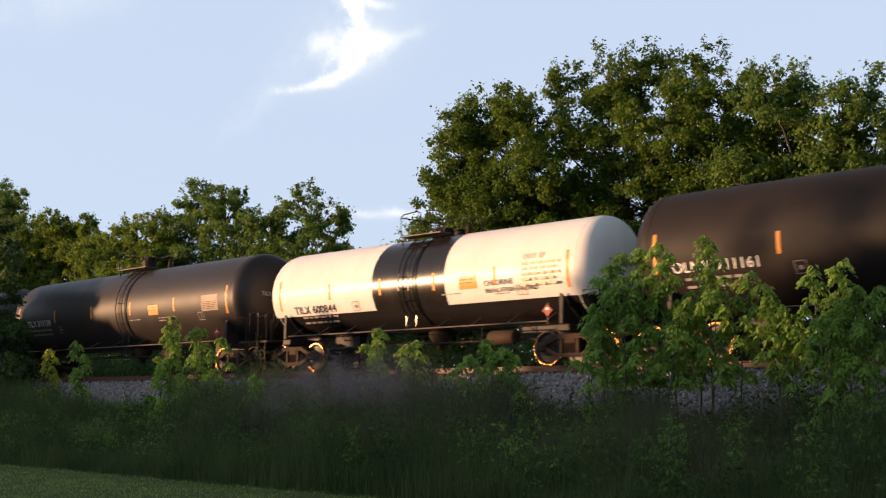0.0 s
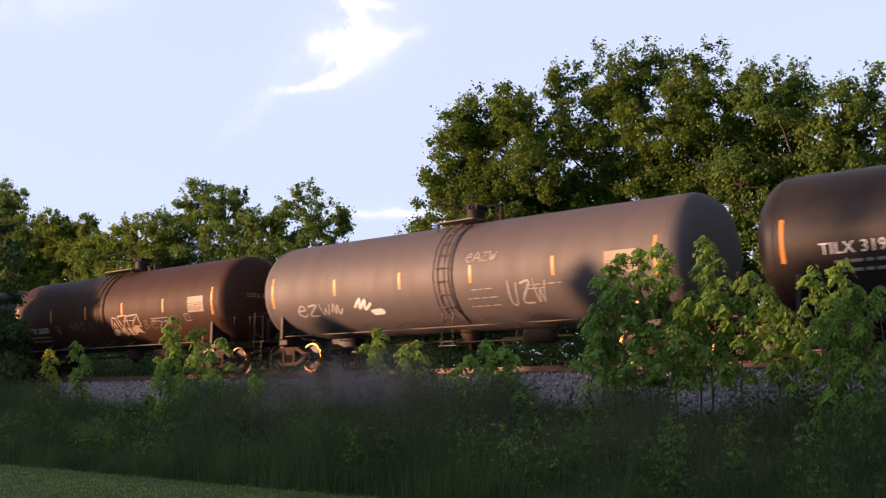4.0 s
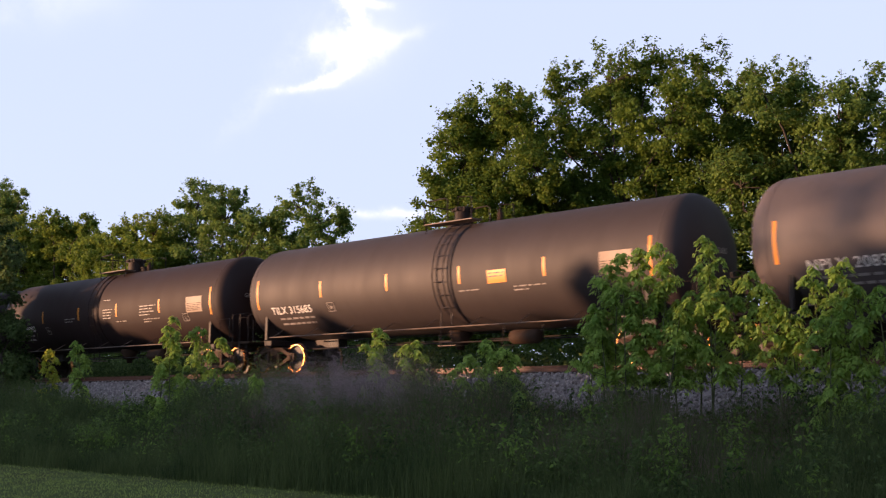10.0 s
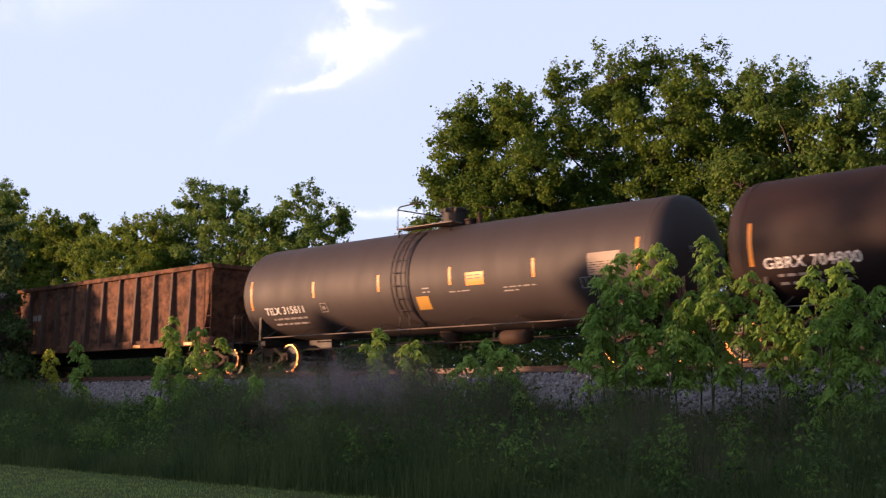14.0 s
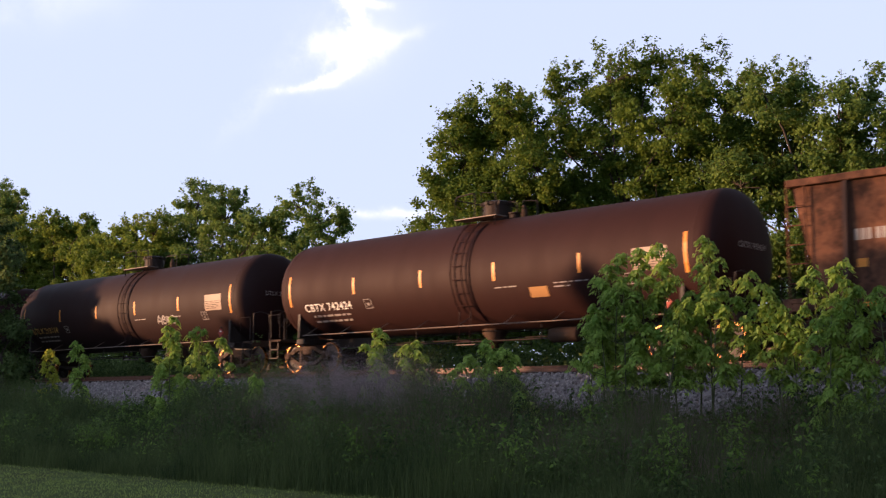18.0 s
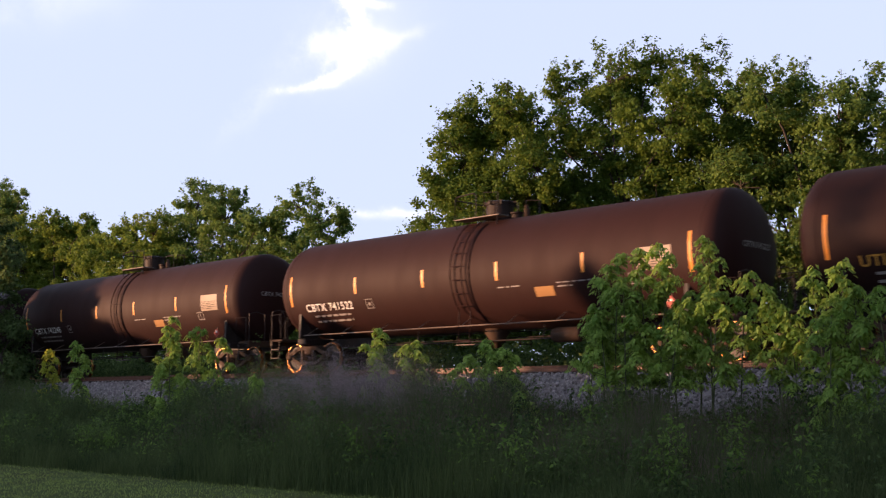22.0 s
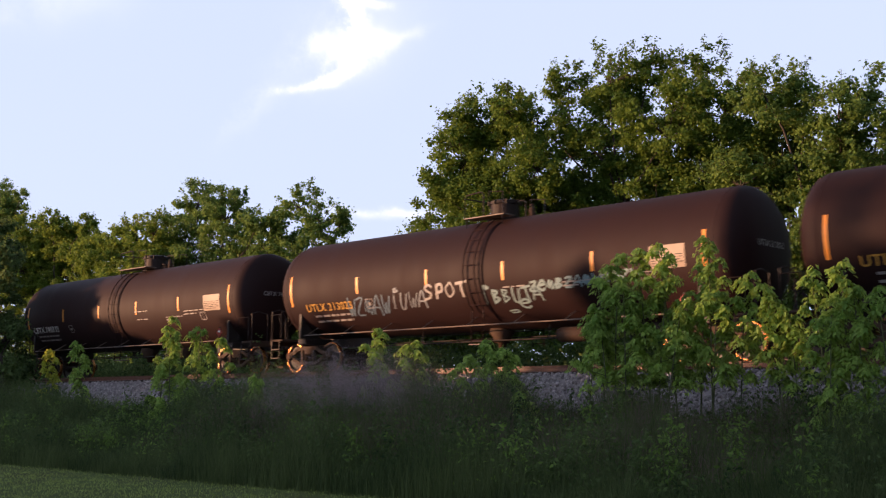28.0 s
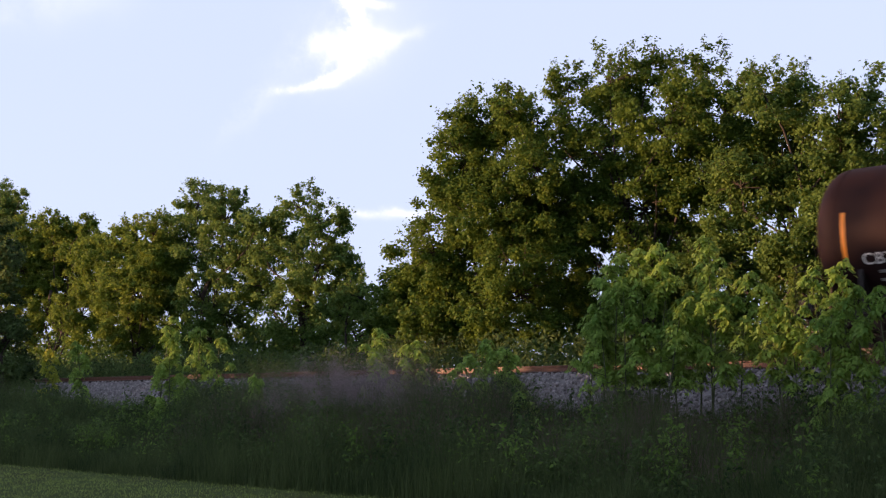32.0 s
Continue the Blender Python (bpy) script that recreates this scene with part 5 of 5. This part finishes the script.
def gondola(centre, h, number):
    """Rust-brown open gondola with outside stakes and sloped ends."""
    car = tagged(new("gondola_car"), "rusty brown open gondola with outside stakes", "freight car", group="cars of the train")
    mat = M["gondola"]
    z0, z1, w = 1.15, 3.80, 1.48
    low, end = h - 0.62, COUPLED[number]
    for sy in (-1, 1):
        bm = bmesh.new()
        a = [bm.verts.new((x, sy * w, z)) for x, z in ((-low, z0), (low, z0), (h, z1), (-h, z1))]
        b = [bm.verts.new((x, sy * (w - 0.02), z)) for x, z in ((-low, z0), (low, z0), (h, z1), (-h, z1))]
        bm.faces.new(a)
        bm.faces.new(b[::-1])
        for k in range(4):
            bm.faces.new((a[k], a[(k + 1) % 4], b[(k + 1) % 4], b[k]))
        bmesh.ops.recalc_face_normals(bm, faces=bm.faces)
        part("side_sheet", bm, mat, car)
        bm = bmesh.new()
        box(bm, -h - 0.03, h + 0.03, sy * (w + 0.05) - 0.09, sy * (w + 0.05) + 0.09, z1 - 0.10, z1 + 0.06, 0.015)
        part("top_chord", bm, mat, car)
        bm = bmesh.new()
        box(bm, -h - 0.2, h + 0.2, sy * (w + 0.03) - 0.09, sy * (w + 0.03) + 0.09, z0 - 0.16, z0 + 0.12, 0.015)
        part("side_sill", bm, mat, car)
        n = 11
        for k in range(n):
            x = -h + 1.28 + (2 * h - 2.56) * k / (n - 1)
            bm = bmesh.new()
            vs = []
            for z, d in ((z0, 0.24), (z1 - 0.1, 0.11)):
                vs.append([bm.verts.new((x + sx, sy * (w + y), z)) for sx, y in ((-0.07, 0), (-0.045, d), (0.045, d), (0.07, 0))])
            for j in range(4):
                i = (j + 1) % 4
                bm.faces.new((vs[0][j], vs[0][i], vs[1][i], vs[1][j]))
            bm.faces.new(vs[0])
            bm.faces.new(vs[1][::-1])
            bmesh.ops.recalc_face_normals(bm, faces=bm.faces)
            part("stake", bm, M["gondola_dark"], car)
        for sx in (-1, 1):
            bm = bmesh.new()
            for dx in (0.0, 0.42):
                tube(bm, [(sx * (h + 0.02 - dx), sy * (w + 0.12), z0 - 0.5), (sx * (h + 0.02 - dx), sy * (w + 0.12), z1 - 0.05)], 0.022, 6)
            for k in range(7):
                z = z0 - 0.4 + k * 0.42
                tube(bm, [(sx * (h + 0.02), sy * (w + 0.12), z), (sx * (h - 0.4), sy * (w + 0.12), z)], 0.014, 5)
            part("ladder", bm, mat, car)
    for sx in (-1, 1):
        bm = bmesh.new()
        a = [bm.verts.new((sx * x, y, z)) for x, y, z in ((low, -w, z0), (low, w, z0), (h, w, z1), (h, -w, z1))]
        b = [bm.verts.new((sx * (x - 0.03), y, z)) for x, y, z in ((low, -w, z0), (low, w, z0), (h, w, z1), (h, -w, z1))]
        bm.faces.new(a)
        bm.faces.new(b[::-1])
        for k in range(4):
            bm.faces.new((a[k], a[(k + 1) % 4], b[(k + 1) % 4], b[k]))
        box(bm, sx * h - 0.06, sx * h + 0.06, -w, w, z1 - 0.1, z1 + 0.05)
        bmesh.ops.recalc_face_normals(bm, faces=bm.faces)
        part("end_sheet", bm, mat, car)
        bm = bmesh.new()
        box(bm, min(sx * (low - 0.5), sx * (end - 0.3)), max(sx * (low - 0.5), sx * (end - 0.3)), -1.4, 1.4, 0.92, 1.02, 0.01)
        box(bm, min(sx * (end - 0.35), sx * (end - 0.28)), max(sx * (end - 0.35), sx * (end - 0.28)), -1.45, 1.45, 0.8, 1.05, 0.01)
        part("end_sill", bm, M["black_frame"], car)
        bm = bmesh.new()
        box(bm, min(sx * (end - 0.3), sx * (end + 0.10)), max(sx * (end - 0.3), sx * (end + 0.10)), -0.12, 0.10, 0.78, 1.0, 0.03)
        part("coupler", bm, M["steel_rust"], car)
        add_truck(car, sx * (h - 0.75))
    bm = bmesh.new()
    box(bm, -low, low, -w, w, z0 - 0.03, z0 + 0.03)
    part("floor", bm, mat, car)
    bm = bmesh.new()
    box(bm, -h, h, -0.2, 0.2, 0.75, z0 - 0.03, 0.02)
    part("centre_sill", bm, M["black_frame"], car)
    side = Matrix.Translation((0, -w - 0.012, 0)) @ Matrix.Rotation(math.pi / 2, 4, "X")
    bm = bmesh.new()
    for x, wd in ((0, 0.10), (0.13, 0.10), (0.26, 0.10), (0.45, 0.10), (0.58, 0.10), (0.71, 0.10)):
        vs = [bm.verts.new(p) for p in ((x, 0, 0), (x + wd, 0, 0), (x + wd, 0.24, 0), (x, 0.24, 0))]
        bm.faces.new(vs)
    part("painted_marks", bm, M["grey_text"], car, "worn painted marks", at=Matrix.Translation((-h + 1.42, 0, 2.42)) @ side)
    bm = bmesh.new()
    vs = [bm.verts.new(p) for p in ((0, 0, 0), (0.22, 0, 0), (0.22, 0.18, 0), (0, 0.18, 0))]
    bm.faces.new(vs)
    part("sticker", bm, M["strip"], car, "small yellow sticker", at=Matrix.Translation((-h + 1.45, 0, 1.85)) @ side)
    for x in (-h + 1.6, -2.4, 2.4, h - 1.6):
        bm = bmesh.new()
        vs = [bm.verts.new(p) for p in ((0, 0, 0), (0.5, 0, 0), (0.5, 0.1, 0), (0, 0.1, 0))]
        bm.faces.new(vs)
        part("reflective_strip", bm, M["strip"], car, at=Matrix.Translation((x, -0.12, 1.02)) @ side)
    return car


def paint(name, colour, stain, rough=0.42, amount=0.45, vary=0.12, spec=0.2):
    return material(name, colour, rough, vary=vary, scale=3.0, stain=stain, stain_amount=amount, stain_scale=0.9, bump=0.05, bump_scale=14, streak=True, spec=spec)


M["paint_black"] = paint("gloss_black_paint", (0.016, 0.014, 0.013), (0.03, 0.024, 0.02), 0.24, 0.4, spec=0.4)
M["paint_white"] = paint("white_tank_paint", (0.76, 0.73, 0.68), (0.56, 0.5, 0.44), 0.35, 0.3, 0.05)
M["paint_soot"] = paint("dusty_black_paint", (0.026, 0.02, 0.0178), (0.038, 0.029, 0.025), 0.46, spec=0.3)
M["paint_dull_black"] = paint("dull_black_paint", (0.018, 0.0138, 0.0122), (0.027, 0.02, 0.017), 0.58, spec=0.2)
M["paint_grey"] = paint("faded_grey_paint", (0.088, 0.07, 0.07), (0.062, 0.048, 0.047), 0.66, spec=0.68)
M["paint_orange"] = paint("orange_brown_paint", (0.05, 0.0198, 0.0096), (0.031, 0.0132, 0.0072), 0.62, spec=0.22)
M["paint_taupe"] = paint("dusty_taupe_paint", (0.034, 0.024, 0.0235), (0.023, 0.0165, 0.016), 0.66, spec=0.5)
M["paint_brown"] = paint("dark_brown_paint", (0.020, 0.0098, 0.0092), (0.026, 0.0138, 0.0122), 0.68, spec=0.3)
M["paint_brown_red"] = paint("red_brown_paint", (0.0285, 0.0102, 0.0086), (0.0195, 0.008, 0.0071), 0.66, spec=0.17)
M["paint_umber"] = paint("umber_paint", (0.0205, 0.0082, 0.0076), (0.026, 0.0108, 0.0096), 0.66, spec=0.17)
M["walkway"] = material("walkway_grating", (0.15, 0.11, 0.085), 0.6, stain=(0.03, 0.022, 0.018), stain_amount=0.6)
M["dome"] = material("fittings_brown", (0.022, 0.0145, 0.012), 0.55, stain=(0.036, 0.02, 0.015), spec=0.15)
M["gondola"] = material("gondola_rust", (0.165, 0.076, 0.044), 0.8, vary=0.75, scale=3.4, stain=(0.03, 0.018, 0.015), stain_amount=0.9, stain_scale=2.4, stain_from=(0.42, 0.64), bump=0.6, bump_scale=6, spec=0.12)
M["gondola_dark"] = material("gondola_stake_rust", (0.075, 0.038, 0.024), 0.75, vary=0.4, scale=4, stain=(0.06, 0.03, 0.02), stain_amount=0.6, bump=0.3, bump_scale=12)

# centre of each car along the train at the start, and its half length between strips
CARS = [(-7.35, 7.6), (-23.62, 5.93), (-40.10, 7.75), (-58.50, 7.40), (-76.79, 7.40), (-95.10, 7.33), (-113.40, 7.74), (-131.70, 7.80), (-150.22, 7.73),
        (-167.70, 7.45), (-185.13, 7.37), (-203.40, 7.60), (-221.70, 7.40), (-240.07, 7.37), (-258.33, 7.65), (-276.50, 7.58), (-294.90, 7.36)]
COUPLED = [c[1] + 1.45 for c in CARS]


def build_train():
    made = []
    T = M
    specs = [
        dict(paint=T["paint_dull_black"], label="dull black tank car with a white number", marks="OLNX 711161", mark=(0.45, -17), panel="white", yellow_label=2.2),
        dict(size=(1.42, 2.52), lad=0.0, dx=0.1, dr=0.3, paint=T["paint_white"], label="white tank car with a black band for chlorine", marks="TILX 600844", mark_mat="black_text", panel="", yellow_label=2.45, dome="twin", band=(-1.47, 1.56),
             fancy=[("text", "CHLORINE", 0.2, "black_text", 3.05, -11), ("text", "INHALATION HAZARD", 0.17, "black_text", 3.05, -19.5), ("text", "DOT SP", 0.2, "faint_print", 4.45, 14), ("prints", 4.4, 5, [1.3, 1.25, 1.3, 1.2, 1.3])]),
        dict(lad=0.8, dx=-0.3, dr=0.28, paint=T["paint_soot"], label="black tank car with a yellow warning label", marks="TILX 319138", mark=(0.85, -12.5), yellow_label=3.1),
        dict(lad=0.3, dx=0.6, dr=0.28, paint=T["paint_grey"], label="faded grey tank car with pale graffiti", marks="", yellow_label=0, fancy=[("spray", "ezvw", -6.3, -0.95, 2.2, 0.4, T["graffiti"], 0.06, 0.1), ("spray", "w_", -3.6, -0.85, 1.5, 0.38, T["white"], 0.09, 0.5), ("spray", "Uzv", 2.6, -1.05, 1.35, 0.68, T["graffiti"], 0.05, 0.1), ("spray", "eAzv", 1.2, 0.24, 1.15, 0.26, T["graffiti"], 0.03, 0.2), ("bars", 1.2, -29, [1.1]), ("bars", 1.2, -38, [1.1])]),
        dict(lad=-0.37, dx=1.75, dr=0.3, paint=T["paint_orange"], label="orange-brown tank car with white graffiti", marks="CGTX 30600", fancy=[("block", 0.4, -1.2, 2.25, 0.88, T["graffiti_warm"]), ("spray", "Be", 2.75, -0.95, 1.0, 0.4, T["graffiti_faint"], 0.05), ("spray", "zz", 3.8, -0.95, 0.7, 0.3, T["graffiti_dim"], 0.03), ("spray", "wBe", -2.85, -0.75, 1.3, 0.35, T["graffiti_faint"], 0.06)]),
        dict(lad=0.62, dx=-1.2, dr=0.26, paint=T["paint_grey"], label="faded grey tank car with curved ladder", marks="NPLX 208343", fancy=[("spray", "zB", 3.1, -0.62, 0.7, 0.32, T["graffiti_dim"], 0.05), ("bars", -2.4, -22, [0.9])]),
        dict(lad=0.74, dx=-0.5, dr=0.27, paint=T["paint_taupe"], label="dusty grey-brown tank car with a yellow label", marks="TILX 315685", yellow_label=2.85),
        dict(lad=-0.3, dx=1.2, dr=0.32, paint=T["paint_brown"], label="dark brown tank car with white stencils", marks="GBRX 704800", mark=(0.28, -20), fancy=[("bars", -2.6, -10, [0.8, 0.6]), ("bars", 0.5, 12, [0.5]), ("bars", 0.5, -2, [0.7, 0.7, 0.6, 0.6]), ("bars", 3.2, -2, [1.1, 0.9, 1.0, 0.7])]),
        dict(lad=-0.6, dx=0.2, dr=0.38, paint=T["paint_taupe"], label="grey-brown tank car with yellow stickers", marks="TILX 315611", yellow_label=2.4, dome="dark", fancy=[("patch", 0.5, 0.42, "yellow", 0.28, -29), ("bars", 0.35, -14, [0.3, 0.3])]),
        None,
        dict(lad=0.1, dx=-1.1, dr=0.42, paint=T["paint_brown_red"], label="red-brown tank car with a faded label", marks="CBTX 742424", fancy=[("patch", 0.6, 0.3, "ochre", 2.85, -27)]),
        dict(lad=0.6, dx=-1.55, dr=0.38, paint=T["paint_umber"], label="dark brown tank car with yellow marks", marks="UTLX 213114", mark_mat="yellow", fancy=[("spray", "Aewe", 2.9, -0.78, 1.2, 0.32, T["graffiti"], 0.05)]),
        dict(lad=0.0, dx=1.1, dr=0.4, paint=T["paint_brown_red"], label="red-brown tank car with white panel", marks="CBTX 741522", fancy=[("patch", 0.62, 0.28, "ochre", 2.95, -27)]),
        dict(lad=0.1, dx=-1.35, dr=0.38, paint=T["paint_brown_red"], label="red-brown tank car with white marks", marks="CBTX 742248", fancy=[("patch", 0.62, 0.28, "ochre", 3.0, -27)]),
        dict(lad=-0.25, dx=1.2, dr=0.4, paint=T["paint_umber"], label="umber tank car with yellow marks", marks="UTLX 213002", mark_mat="yellow", fancy=[("spray", "we", -2.1, -0.6, 0.7, 0.3, T["graffiti_dim"], 0.05)]),
        dict(lad=0.3, dx=-1.35, dr=0.42, paint=T["paint_umber"], label="dark brown tank car covered in pale graffiti", marks="UTLX 213023", mark_mat="yellow",
             fancy=[("spray", "vzwAv", -5.05, -1.05, 1.9, 0.62, T["graffiti_blue"], 0.05, 0.25), ("spray", "iUvA", -3.1, -0.92, 1.5, 0.5, T["graffiti_dim"], 0.045, 0.3), ("spray", "SPOT", -1.62, -0.68, 1.7, 0.4, T["graffiti"], 0.07, 0.1), ("spray", "iBBUTA", 0.55, -0.98, 2.1, 0.42, T["graffiti_teal"], 0.06, 0.1), ("spray", "_e", 1.3, -1.2, 0.9, 0.3, T["graffiti_teal"], 0.05), ("spray", "zewBzAwvewzv", 2.25, -0.72, 3.5, 0.28, T["graffiti_teal"], 0.06, 0.3, 0.03)]),
        dict(lad=-0.25, dx=0.0, dr=0.46, paint=T["paint_umber"], label="plain dark brown tank car at the train's end", marks="CBTX 740332", mark=(0.35, -23), fancy=[("bars", 1.3, -9, [0.9]), ("bars", 4.6, -14, [1.3, 0.8])]),
    ]
    for k, ((c, h), s) in enumerate(zip(CARS, specs)):
        car = gondola(c, h, k) if s is None else tank_car(c, h, number=k, **s)
        car.location = (c, TRACK_Y, RAIL_TOP)
        if k == len(CARS) - 1:
            bm = bmesh.new()
            box(bm, -COUPLED[k] - 0.22, -COUPLED[k] - 0.04, -0.32, 0.02, 0.98, 1.36, 0.03)
            box(bm, -COUPLED[k] - 0.12, -COUPLED[k] - 0.06, -0.2, -0.1, 0.85, 1.0)
            dev = part("end_of_train_device", bm, M["black_frame"], car, "dark box on the last coupler")
            bm = bmesh.new()
            lathe(bm, [(-COUPLED[k] - 0.25, 0.01), (-COUPLED[k] - 0.25, 0.05), (-COUPLED[k] - 0.21, 0.05)], 12)
            part("marker_lens", bm, M["placard_red"], dev, at=(0, -0.15, 1.24))
        made.append((car, c))
    return made


def travel(t):
    """How far the train has gone after t seconds: it gains a little speed over the first half."""
    n = 200
    return sum((9.04 + 0.125 * (lambda q: q * q * (3 - 2 * q))(min(1.0, max(0.0, (k + 0.5) / n * t - 1.5) / 18.0))) for k in range(n)) * t / n


def motions():
    times = [i / 2 for i in range(65)]
    gone = {t: travel(t) for t in times}
    for car, c in TRAIN:
        walk(car, [(t, pose(c + gone[t], TRACK_Y, RAIL_TOP)) for t in times])
    # wheels turn as they roll: a row every two frames of the film
    fine = [i * 2 / 30 for i in range(481)]
    dist = np.interp(fine, times, [gone[t] for t in times])
    turns = [Euler((0, d / WHEEL_R, 0)).to_matrix().to_4x4() for d in dist]
    for ob, wx in WHEELS:
        walk(ob, [(t, Matrix.Translation((wx, 0, WHEEL_R)) @ m) for t, m in zip(fine, turns)])


build_ground()
build_track()
build_plants()
build_shade_trees()
TRAIN = build_train()
motions()
